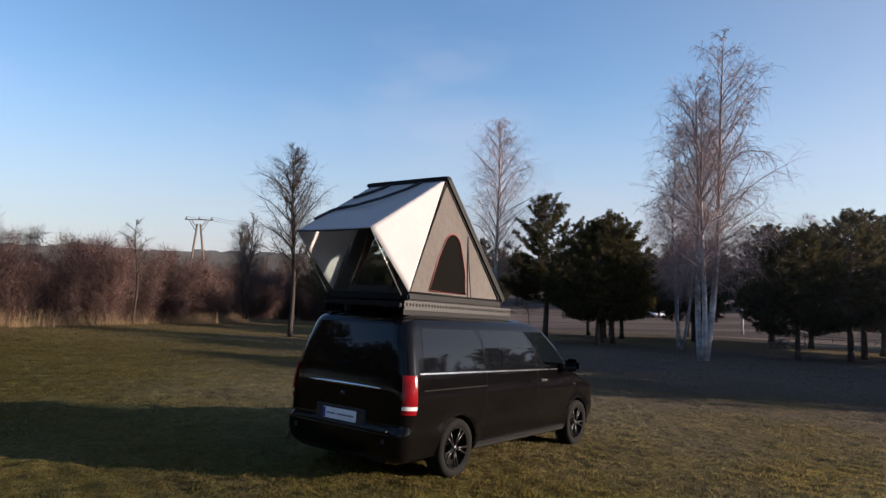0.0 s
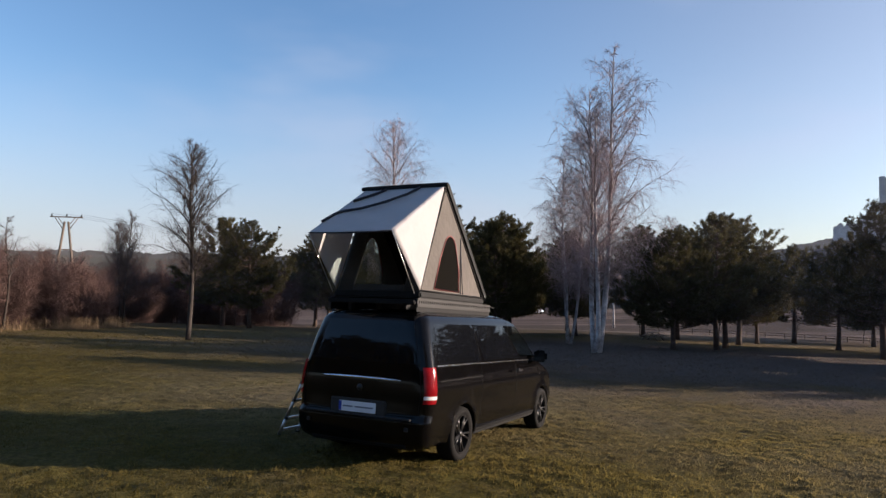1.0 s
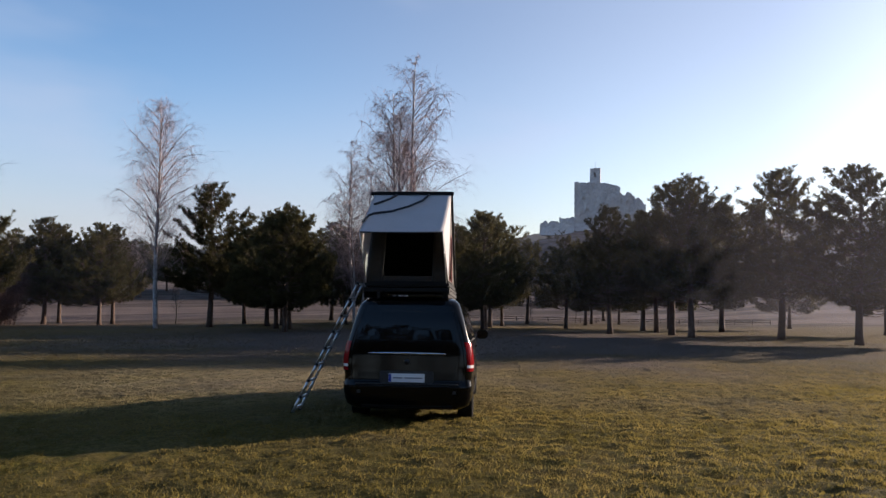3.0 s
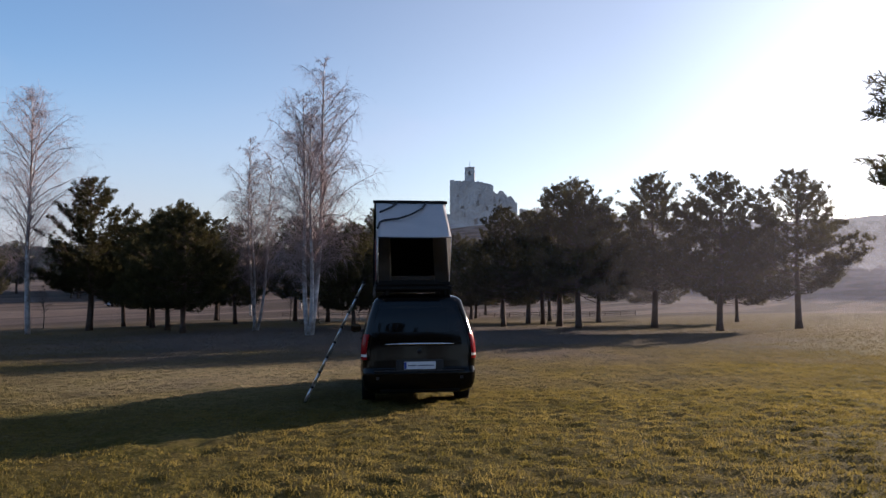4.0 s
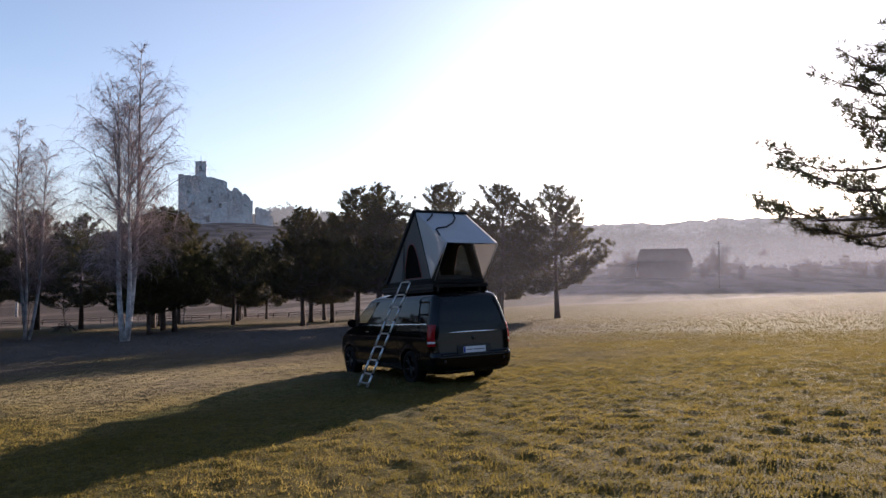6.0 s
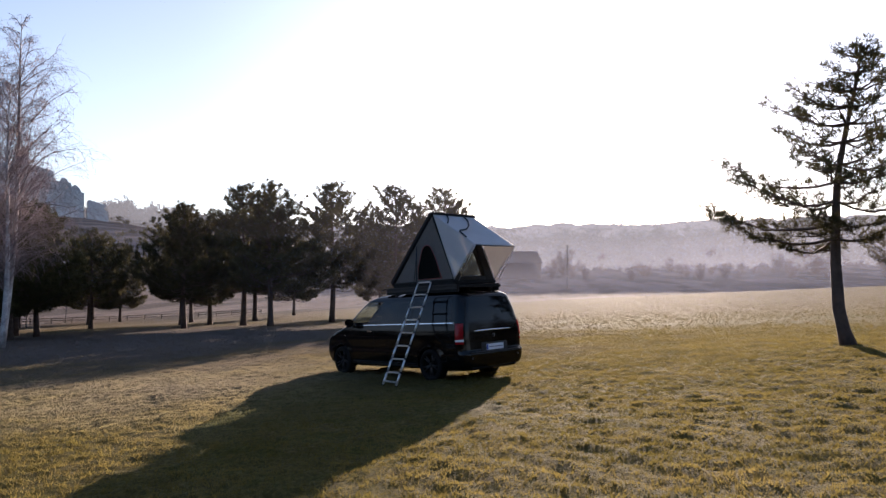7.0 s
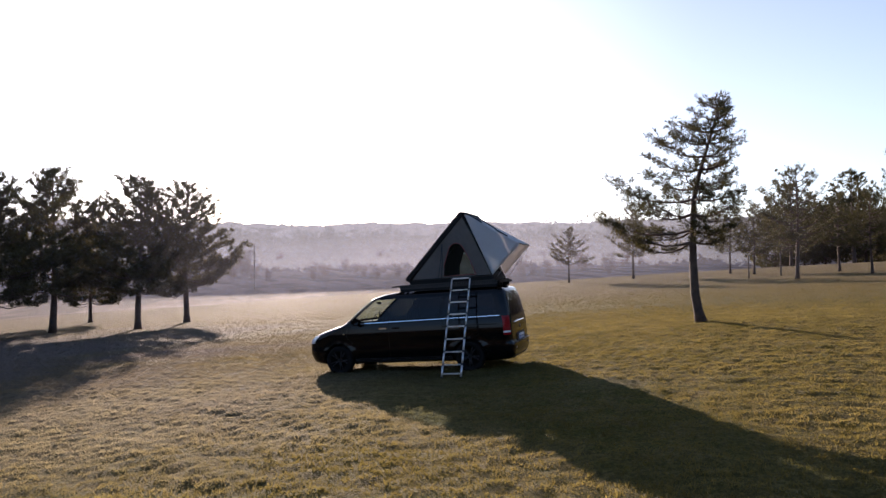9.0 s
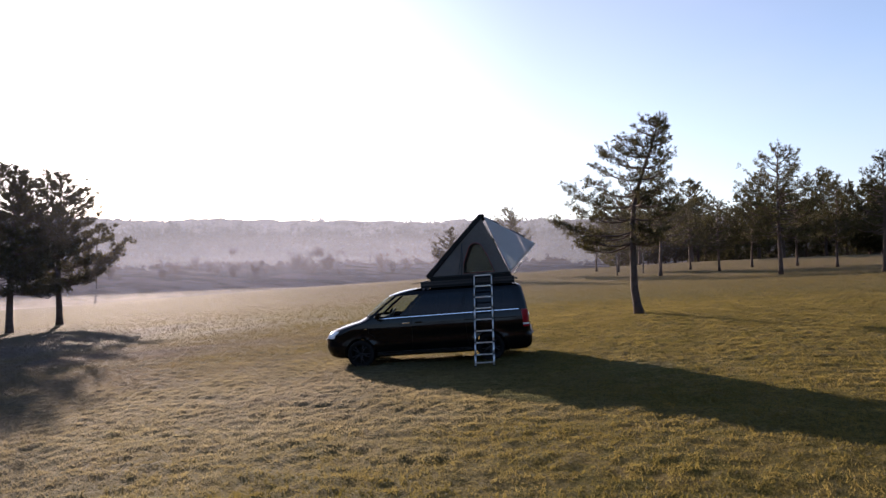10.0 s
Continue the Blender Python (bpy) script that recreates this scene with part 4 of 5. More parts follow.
    for y in np.linspace(-0.57, 0.57, 25):
        bar.append((rear_x(1.05) - 0.012 + 0.02 * (y / 0.955) ** 2, y, 1.055 - 0.004 * (y / 0.57) ** 2))
    line("tailgate_bar", bar, [0.006 + 0.014 * math.sin(math.pi * j / 24) ** 0.5 for j in range(25)], CHROME, van, 8, "bright chrome bar")
    box("plate_recess", (0.036, 0, 0.70), (0.03, 0.80, 0.20), PLASTIC, van, 0.015)
    plate = box("number_plate", (0.014, 0.0, 0.70), (0.012, 0.53, 0.125), PLATE, van, 0.004, "white plate with unreadable bars")
    box("country_band", (0.006, 0.243, 0.70), (0.004, 0.04, 0.115), BLUE, plate, 0.001, "blue band")
    for y0, wd in ((0.13, 0.14), (-0.10, 0.26)):
        box("character_bar", (0.006, y0, 0.70), (0.004, wd, 0.018), BARS, plate, 0.001, "grey bar")
    bm = bmesh.new()
    bmesh.ops.create_cone(bm, cap_ends=True, segments=20, radius1=0.045, radius2=0.04, depth=0.014, matrix=pose(0.045, 0, 0.93, 0, -90, 0))
    part("round_badge", bm, RIM, van, "plain round badge")
    line("rear_wiper", [(0.145, 0.02, 1.32), (0.12, 0.22, 1.28), (0.115, 0.42, 1.275)], 0.010, RUBBER, van)
    line("tailgate_seam", [(0.028, y, 0.645) for y in np.linspace(-0.78, 0.78, 9)], 0.004, RUBBER, van, 4)
    for s in (1, -1):
        line("tailgate_seam", [(rear_x(z) + 0.016, s * (half_w(z) - RRAD + 0.02), z) for z in np.linspace(0.66, 1.80, 12)], 0.004, RUBBER, van, 4)
    box("rear_bumper_sill", (0.02, 0, 0.612), (0.10, 1.52, 0.018), PLASTIC, van, 0.008)
    box("rear_valance", (0.10, 0, 0.33), (0.10, 1.40, 0.14), RUBBER, van, 0.03)
    line("exhaust_pipe", [(0.55, 0.42, 0.25), (0.20, 0.42, 0.25)], 0.03, RACKGREY, van, 10)
    box("underbody", (2.6, 0, 0.30), (4.2, 1.15, 0.12), RUBBER, van, 0.03)
    for ax in (1.045, 4.315):
        line("axle", [(ax, -0.78, 0.345), (ax, 0.78, 0.345)], 0.05, RUBBER, van, 8)
    box("grille_bar", (5.325, 0, 0.72), (0.02, 0.9, 0.03), CHROME, van, 0.006)
    # wheels
    prof = [(0.235, -0.09), (0.25, -0.112), (0.30, -0.118), (0.335, -0.105), (0.345, -0.07), (0.3455, 0), (0.345, 0.07), (0.335, 0.105), (0.30, 0.118), (0.25, 0.112), (0.235, 0.09)]
    rimp = [(0.0, 0.05), (0.05, 0.052), (0.06, 0.02), (0.19, -0.02), (0.222, 0.03), (0.235, 0.085), (0.247, 0.112), (0.240, 0.118), (0.228, 0.10)]
    first = None
    for ax, az in ARCHES:
        for s in (1, -1):
            if first is None:
                first = new("wheel")
                lathe("tyre", prof, RUBBER, first, 48, "black road tyre")
                lathe("rim", [(r * 0.99, y - 0.03 if r < 0.2 else y) for r, y in rimp], RUBBER, first, 40, "black rim")
                for k in range(5):
                    for d in (-0.13, 0.13):
                        a, a2 = 2 * math.pi * k / 5 + d * 0.9, 2 * math.pi * k / 5 + d * 1.35
                        V, F = [], []
                        tube(V, F, [Vector((r * math.cos(q), y, r * math.sin(q))) for r, q, y in ((0.03, a, 0.075), (0.12, (a + a2) / 2, 0.085), (0.236, a2, 0.098))], [0.020, 0.015, 0.013], 5)
                        part("spoke", (V, F), RIM, first, "dark alloy spoke")
                lathe("hub_cap", [(0.0, 0.10), (0.03, 0.10), (0.038, 0.09), (0.04, 0.05)], RIM, first, 16)
                w = first
            else:
                w = copy_thing(first, Matrix())
            w.parent = van
            w.matrix_basis = pose(ax, s * 0.838, az, 0, 0.4 * 57 * ax, 0 if s > 0 else 180)
    tagged(van, "glossy black van with tinted windows, parked on the lawn", "van")
    return van


build_van()


# ---- roof rack ----
def build_rack():
    rack = empty("roof_rack", VAN)
    for s in (1, -1):
        # side plates with a row of slots between two edges
        y = 0.07 + s * 0.655
        box("side_rail", (1.53, y, 2.032), (2.37, 0.022, 0.030), RACKGREY, rack, 0.005)
        box("side_rail", (1.53, y, 1.962), (2.37, 0.022, 0.045), RACKGREY, rack, 0.005)
        box("rail_web", (1.53, 0.07 + s * 0.645, 1.955), (2.36, 0.008, 0.15), SHELL, rack, 0.0)
        for j in range(40):
            box("slot_bridge", (0.36 + j * 0.06, y, 2.002), (0.032, 0.012, 0.05), RACKGREY, rack, 0.0)
        for x in (0.55, 1.25, 1.95, 2.6):
            box("rack_foot", (x, s * 0.52, 1.93), (0.09, 0.06, 0.09), PLASTIC, rack, 0.01)
    for j in range(11):
        box("cross_slat", (0.40 + j * 0.222, 0.07, 2.02), (0.06, 1.29, 0.022), SHELL, rack, 0.006)
    box("front_fairing", (2.83, 0.07, 2.022), (0.24, 1.28, 0.018), SHELL, rack, 0.006, rot=(0, 7, 0))
    box("rear_bar", (0.30, 0.07, 1.99), (0.05, 1.30, 0.05), SHELL, rack, 0.012)
    tagged(rack, "low aluminium platform rack with slotted side rails on the van roof", "roof rack")


build_rack()


# ---- roof tent ----
def panel(name, poly, y, thick, material, parent, hole=None, label=""):
    """An upright sheet in the x-z plane at y, with an optional hole, given as points round its edge."""
    bm = bmesh.new()
    outer = [bm.verts.new((x, y, z)) for x, z in poly]
    edges = [bm.edges.new((outer[i], outer[(i + 1) % len(outer)])) for i in range(len(outer))]
    if hole:
        inner = [bm.verts.new((x, y, z)) for x, z in hole]
        edges += [bm.edges.new((inner[i], inner[(i + 1) % len(inner)])) for i in range(len(inner))]
        bmesh.ops.triangle_fill(bm, use_beauty=True, use_dissolve=False, edges=edges)
    else:
        bm.faces.new(outer)
    ext = bmesh.ops.extrude_face_region(bm, geom=bm.faces[:])
    bmesh.ops.translate(bm, verts=[v for v in ext["geom"] if isinstance(v, bmesh.types.BMVert)], vec=(0, thick, 0))
    bmesh.ops.recalc_face_normals(bm, faces=bm.faces[:])
    return part(name, bm, material, parent, label, shade=False)


def cloth(name, a, b, c, d, sag, material, parent, label="", n=14, crease=0.0, seed=0):
    """A hanging four-cornered sheet from corners a, b (top) to d, c (bottom), with a sag and soft creases."""
    a, b, c, d = map(Vector, (a, b, c, d))
    nrm_ = (b - a).cross(d - a)
    if nrm_.length < 1e-6:
        nrm_ = (b - a).cross(c - a)
    nrm_.normalize()
    rng = random.Random(seed)
    ph = [rng.random() * 6 for _ in range(4)]
    V, F = [], []
    for i in range(n + 1):
        for j in range(n + 1):
            u, v = i / n, j / n
            p = a.lerp(b, u).lerp(d.lerp(c, u), v)
            off = sag * math.sin(math.pi * u) * math.sin(math.pi * v)
            off += crease * (math.sin(9 * u + 4 * v + ph[0]) + 0.6 * math.sin(15 * v - 7 * u + ph[1])) * math.sin(math.pi * u) * math.sin(math.pi * v)
            V.append(tuple(p + nrm_ * off))
    m = n + 1
    F = [(i * m + j, (i + 1) * m + j, (i + 1) * m + j + 1, i * m + j + 1) for i in range(n) for j in range(n)]
    ob = part(name, (V, F), material, parent, label)
    so = ob.modifiers.new("cloth", "SOLIDIFY")
    so.thickness = 0.004
    return ob


def build_tent():
    tent = empty("roof_tent", VAN)
    yc, hw = 0.07, 0.635
    yl, yr = yc + hw, yc - hw
    zb, xr_, xf_ = 2.135, 0.45, 2.44
    rx, rz = 1.05, 3.575
    box("base_tray", (1.45, yc, 2.09), (2.06, 1.31, 0.085), SHELL, tent, 0.02, "black aluminium tray")
    box("mattress", (1.45, yc, 2.17), (1.9, 1.18, 0.07), DARKCANVAS, tent, 0.02, "dark mattress")
    # hard lid, hinged at the front
    L = math.hypot(xf_ + 0.03 - rx, rz - zb)
    ang = math.degrees(math.atan2(rz - zb, xf_ + 0.03 - rx))
    mid = ((xf_ + 0.05 + rx) / 2 + 0.03, yc, (rz + zb) / 2 + 0.03)
    box("lid", mid, (L + 0.08, 1.33, 0.12), SHELL, tent, 0.025, "black hard shell lid, raised", rot=(0, ang, 0))
    box("ridge_rail", (rx - 0.01, yc, rz + 0.035), (0.09, 1.32, 0.075), SHELL, tent, 0.02)
    for s in (yl, yr):
        line("ridge_knob", [(rx - 0.03, s, rz + 0.04), (rx - 0.03, s + (0.05 if s > yc else -0.05), rz + 0.04)], 0.03, SHELL, tent, 10)
    hole = [(0.83, 2.19), (1.60, 2.19), (1.585, 2.45), (1.52, 2.62)]
    hole += [(1.27 + 0.20 * math.cos(a), 2.70 + 0.24 * math.sin(a)) for a in np.linspace(0.35, 2.55, 11)]
    hole += [(0.98, 2.60)]
    wall_poly = [(xr_, zb), (xf_ - 0.02, zb), (rx + 0.03, rz - 0.02)]
    for y, th in ((yl - 0.012, 0.006), (yr + 0.006, 0.006)):
        wall = panel("side_wall", wall_poly, y, th, CANVAS, tent, hole, "beige canvas wall with an arched window")
        panel("insect_net", [(x, z) for x, z in hole], y + 0.003, 0.001, NET, wall, None, "dark fine net")
        out = 0.008 if y > yc else -0.002
        line("window_piping", [(x, y + out, z) for x, z in hole + hole[:1]], 0.012, WINEPIPE, wall, 5, "wine-red piping")
        # rolled cover beside the window and its webbing
        line("tie_strap", [(1.66, y + out * 1.6, 2.16), (1.62, y + out * 2.2, 2.55), (1.60, y + out * 2, 2.95)], 0.009, STRAP, wall, 5)
        line("tie_strap", [(1.74, y + out * 1.6, 2.16), (1.66, y + out * 2.2, 2.55), (1.60, y + out * 2, 2.95)], 0.006, STRAP, wall, 5)
        line("lower_piping", [(xr_, y + out, zb + 0.012), (xf_, y + out, zb + 0.012)], 0.012, SHELL, wall, 5)
    # inner rear wall with its open door
    a, b = Vector((xr_, 0, zb)), Vector((rx, 0, rz))

    def on(u, t):
        p = a.lerp(b, t)
        return (p.x + 0.01, yr + (yl - yr) * u, p.z)
    for u0, u1, t0, t1 in ((0.0, 0.20, 0, 1), (0.80, 1.0, 0, 1), (0.20, 0.80, 0.62, 1), (0.20, 0.80, 0, 0.06)):
        cloth("rear_wall", on(u0, t1), on(u1, t1), on(u1, t0), on(u0, t0), 0.01, DARKCANVAS, tent, "dark inner canvas round the open door", 6)
    line("rolled_door", [on(0.22, 0.60), on(0.5, 0.59), on(0.78, 0.60)], 0.045, DARKCANVAS, tent, 8)
    # awning: roof sheet, two side flaps, poles, straps
    tipz, tipx = 2.815, -0.23
    tl, tr = (tipx, 0.70, tipz), (tipx, -0.52, tipz)
    ridge_l, ridge_r = (rx - 0.04, yl, rz + 0.01), (rx - 0.04, yr, rz + 0.01)
    cloth("awning_roof", ridge_l, ridge_r, tr, tl, 0.035, AWNING, tent, "pale grey awning cloth, stretched out", 22, 0.010, 3)
    for tip, ridge, y in ((tl, ridge_l, yl), (tr, ridge_r, yr)):
        cloth("awning_flap", ridge, ridge, (xr_ - 0.01, y, zb + 0.01), tip, 0.02 if y > yc else -0.02, AWNING, tent, "pale triangular side flap", 18, 0.02, int(y * 10))
        line("awning_pole", [tip, (xr_ - 0.12, y * 0.97, zb - 0.03)], 0.0055, ALU, tent, 6)
    line("front_hem", [tl, (tipx + 0.01, 0.09, tipz - 0.012), tr], 0.010, STRAP, tent, 5)

    def on_roof(u, v, lift=0.02):
        p = Vector(ridge_l).lerp(Vector(ridge_r), u).lerp(Vector(tl).lerp(Vector(tr), u), v)
        return p + Vector((-0.54, 0, 0.84)) * lift
    for path_ in (((0.72, 0.02), (0.66, 0.18), (0.50, 0.36), (0.30, 0.50), (0.10, 0.55)), ((0.30, 0.02), (0.24, 0.12), (0.14, 0.22), (0.05, 0.30)), ((0.10, 0.55), (0.04, 0.60), (0.0, 0.78))):
        pts = []
        for (u0, v0), (u1, v1) in zip(path_, path_[1:]):
            for t in np.linspace(0, 1, 5)[:-1]:
                pts.append(on_roof(u0 + (u1 - u0) * t, v0 + (v1 - v0) * t))
        pts.append(on_roof(*path_[-1]))
        line("roof_strap", pts, 0.019, STRAP, tent, 5, "loose dark strap")
    tagged(tent, "black hard-shell roof tent, open, with beige canvas and a pale awning", "roof tent")


build_tent()


# ---- ladder ----
def build_ladder():
    lad = empty("ladder", VAN)
    top, bot = Vector((1.125, 0.925, 2.13)), Vector((1.19, 1.955, 0.03))
    n = 8
    for sx in (-0.215, 0.215):
        for j in range(n):
            p, q = bot.lerp(top, j / n), bot.lerp(top, (j + 1) / n)
            r = 0.024 - 0.0012 * j
            line("rail_section", [p + Vector((sx, 0, 0)), q + Vector((sx, 0, 0))], r, ALU, lad, 10)
            line("collar", [q + Vector((sx, 0, 0)) - (top - bot).normalized() * 0.03, q + Vector((sx, 0, 0)) + (top - bot).normalized() * 0.012], 0.029, PLASTIC, lad, 10, "black collar")
        box("rubber_foot", bot + Vector((sx, 0, -0.01)), (0.055, 0.06, 0.05), RUBBER, lad, 0.01)
    for j in range(n + 1):
        if j == 0:
            p = bot.lerp(top, 0.035)
        else:
            p = bot.lerp(top, j / n) - Vector((0, 0, 0.012))
        box("rung", p, (0.42, 0.055, 0.03), ALU, lad, 0.008)
    tagged(lad, "telescopic aluminium ladder leaning against the roof tent", "ladder")


build_ladder()

# ---- thicket, reeds and pylon on the far left of the lawn ----
def shrub(seed, h, spread):
    rng = np.random.default_rng(seed)
    root = empty("shrub", Matrix())
    V, F, C = [], [], []
    for k in range(16):
        a, r = rng.random() * 6.28, spread * math.sqrt(rng.random())
        hh = h * (0.6 + 0.4 * rng.random())
        x0, y0 = math.cos(a) * r * 0.35, math.sin(a) * r * 0.35
        p = [Vector((x0 + (math.cos(a) * r - x0) * t ** 1.3, y0 + (math.sin(a) * r - y0) * t ** 1.3, hh * t - 0.05)) + Vector(rng.normal(0, 0.05, 3)) for t in np.linspace(0, 1, 6)]
        tube(V, F, p, [0.03 * (1 - 0.8 * j / 5) + 0.005 for j in range(6)], 4, False)
        for _ in range(34):
            t = 0.12 + 0.88 * rng.random()
            i = min(int(t * 5), 4)
            C.append(tuple(p[i].lerp(p[i + 1], t * 5 - i) + Vector(rng.normal(0, 0.22, 3))))
    part("stool", (V, F), SHRUB, root)
    v, n = tufts(rng, C, 0.85, 15, 0.0085)
    tw = new("twig_mass", quads_mesh("twig_mass", v, n, SHRUB))
    tw.parent = root
    return root


SHRUBS = [shrub(51, 5.6, 2.4), shrub(52, 6.4, 2.2), shrub(53, 4.6, 2.6)]
srng = random.Random(9)
spots = []
for k in range(66):
    y = 16 + 66 * (k / 66) + srng.uniform(-0.8, 0.8)
    front = float(np.interp(y, [16, 30, 45, 58, 66, 82], [-24, -22.5, -20.8, -19.8, -23.5, -24]))
    spots.append((front - srng.uniform(0.5, 2.2) if k % 2 else front - srng.uniform(3.5, 9), y, srng.uniform(0.76, 0.97)))
for k in range(22):
    spots.append((srng.uniform(-40, -12), srng.uniform(92, 128), srng.uniform(0.9, 1.3)))
for k in range(22):
    spots.append((-25 + 18 * k / 22 + srng.uniform(-1, 1), 79 + 9 * k / 22 + srng.uniform(0, 6), srng.uniform(0.95, 1.35)))
made = set()
for n_, (x, y, sc) in enumerate(spots):
    k = n_ % 3
    s_ = SHRUBS[k] if k not in made else copy_thing(SHRUBS[k], Matrix())
    made.add(k)
    put_tree(s_, x, y, srng.random() * 6.28, sc)
    tagged(s_, "leafless brown shrub in a dense thicket", "shrub", "thicket shrubs")


def build_reeds():
    rng = np.random.default_rng(8)
    C = []
    for _ in range(520):
        y = rng.uniform(17, 64)
        if not (y < 36 or y > 48 or rng.random() < 0.35):
            continue
        front = float(np.interp(y, [16, 30, 45, 58, 66, 82], [-24, -22.5, -20.8, -19.8, -23.5, -24]))
        x = front + rng.normal(0.6, 0.5)
        C.append((x, y, H(x, y) + 0.05))
    c = np.repeat(np.array(C), 16, axis=0)
    n = len(c)
    d = rng.normal(0, 0.22, (n, 3))
    d[:, 2] = 1
    L = (0.2 + 0.75 * rng.random(n) ** 2)[:, None]
    s = np.stack([np.cos(rng.random(n) * 6.28), np.sin(rng.random(n) * 6.28), np.zeros(n)], 1) * 0.009
    b = c + np.concatenate([rng.normal(0, 0.3, (n, 2)), np.full((n, 1), -0.08)], 1)
    P = np.stack([b - s, b + s, b + d * L + s * 0.4, b + d * L - s * 0.4], 1)
    ob = new("reeds", quads_mesh("reeds", P.reshape(-1, 3), n, REED))
    tagged(ob, "dry straw-coloured reeds along the thicket's foot", "reeds", kind="stuff")


build_reeds()

tall = put_tree(bare_tree(44, 11.5, 3, 1.0, GREYBARK, "bare_tree", wide=0.26, droop=-0.03, first=0.15, nb=56, twig=12, ascend=1.7), -23.0, 73.0)
tagged(tall, "tall slender leafless tree rising from the thicket", "bare tree", "bare trees")
for x, y, sc in ((34.5, 74.5, 0.6), (37.6, 73.0, 0.55), (42.6, 71.0, 0.62), (9.2, 84.0, 0.7), (27.0, 78.5, 0.6), (49.5, 67.0, 0.55), (-12.5, 79, 0.6), (66, 76, 0.6)):
    sap = copy_thing(t2, Matrix())
    put_tree(sap, x, y, srng.random() * 6.28, sc)
    tagged(sap, "slim leafless sapling among the pines", "bare tree", "saplings")


def build_pylon():
    p = empty("power_pylon", Matrix.Translation((-31.8, 82.0, H(-31.8, 82.0))) @ Matrix.Rotation(0.15, 4, "Z"))
    top = 11.6
    for s in (-1, 1):
        line("leg", [(s * 1.55, 0, -0.2), (s * 0.18, 0, top - 0.4)], [0.17, 0.12], OLDWOOD, p, 8)
        line("strut", [(s * 0.2, 0, top - 1.5), (s * 1.2, 0, top + 0.1)], 0.045, OLDWOOD, p, 5)
        line("strut", [(s * 0.2, 0, top - 0.9), (s * 0.9, 0, top + 0.1)], 0.045, OLDWOOD, p, 5)
        bm = bmesh.new()
        bmesh.ops.create_cone(bm, cap_ends=True, segments=10, radius1=0.09, radius2=0.05, depth=0.3, matrix=pose(s * 1.5, 0, top + 0.32))
        part("insulator", bm, PLASTIC, p)
    box("cross_arm", (0, 0, top + 0.12), (3.4, 0.14, 0.12), OLDWOOD, p, 0.02)
    for z, w in ((4.0, 1.15), (8.0, 0.70)):
        box("brace", (0, 0, z), (2 * w, 0.10, 0.12), OLDWOOD, p, 0.02)
    bm = bmesh.new()
    bmesh.ops.create_cone(bm, cap_ends=True, segments=10, radius1=0.09, radius2=0.05, depth=0.3, matrix=pose(0, 0, top + 0.32))
    part("insulator", bm, PLASTIC, p)
    tagged(p, "wooden A-frame power pylon behind the thicket", "pylon")
    c, s = math.cos(0.15), math.sin(0.15)
    for o in (-1.5, 0, 1.5):
        a = Vector((-31.8 + o * c, 82 + o * s, H(-31.8, 82) + top + 0.48))
        b = a + Vector((95, 95, -2.5))
        pts = [a.lerp(b, t) - Vector((0, 0, 3.0 * math.sin(math.pi * t))) for t in np.linspace(0, 1, 17)]
        w = line("power_line", pts, 0.012, PLASTIC, None, 4)
        tagged(w, "thin dark overhead power line strung from the pylon", "power line", "power lines")


build_pylon()


# ---- more pines far behind ----
FAR_KINDS = [pine(61, 12.0, 4.8, 2.9, size=0.55, per=5, wide=0.11, fine=0.32), pine(62, 13.0, 4.5, 3.1, size=0.55, per=5, wide=0.11, fine=0.32), pine(63, 11.0, 4.4, 2.5, size=0.55, per=5, wide=0.11, fine=0.32)]
far_used = set()


def far_pine(k, x, y, scale, label, group):
    q = FAR_KINDS[k] if k not in far_used else copy_thing(FAR_KINDS[k], Matrix())
    far_used.add(k)
    put_tree(q, x, y, srng.random() * 6.28, scale)
    tagged(q, label, "pine tree", group)


for k in range(58):
    bear, r = radians(srng.uniform(-6, 33)), srng.uniform(180, 216)
    x, y = r * math.sin(bear), r * math.cos(bear)
    far_pine(srng.randrange(3), x, y, srng.uniform(0.95, 1.25), "dark pine at the edge of the far wood", "pines of the far wood")
for k in range(44):
    bear, r = radians(135 + 34 * (k + srng.random()) / 44), srng.uniform(104, 150)
    x, y = -15.4 + r * math.sin(bear), 18.8 + r * math.cos(bear)
    far_pine(srng.randrange(3), x, y, srng.uniform(0.85, 1.1), "dark pine of the wood beyond the crest", "pines beyond the crest")
for k in range(64):
    bear, r = radians(srng.uniform(66, 128)), srng.uniform(205, 300)
    x, y = r * math.sin(bear), r * math.cos(bear)
    q = copy_thing(SHRUBS[k % 3], Matrix())
    put_tree(q, x, y, srng.random() * 6.28, srng.choice((0.5, 0.7, 0.9, 1.3)) * srng.uniform(0.85, 1.15))
    tagged(q, "leafless bush on the misty field", "shrub", "field bushes")


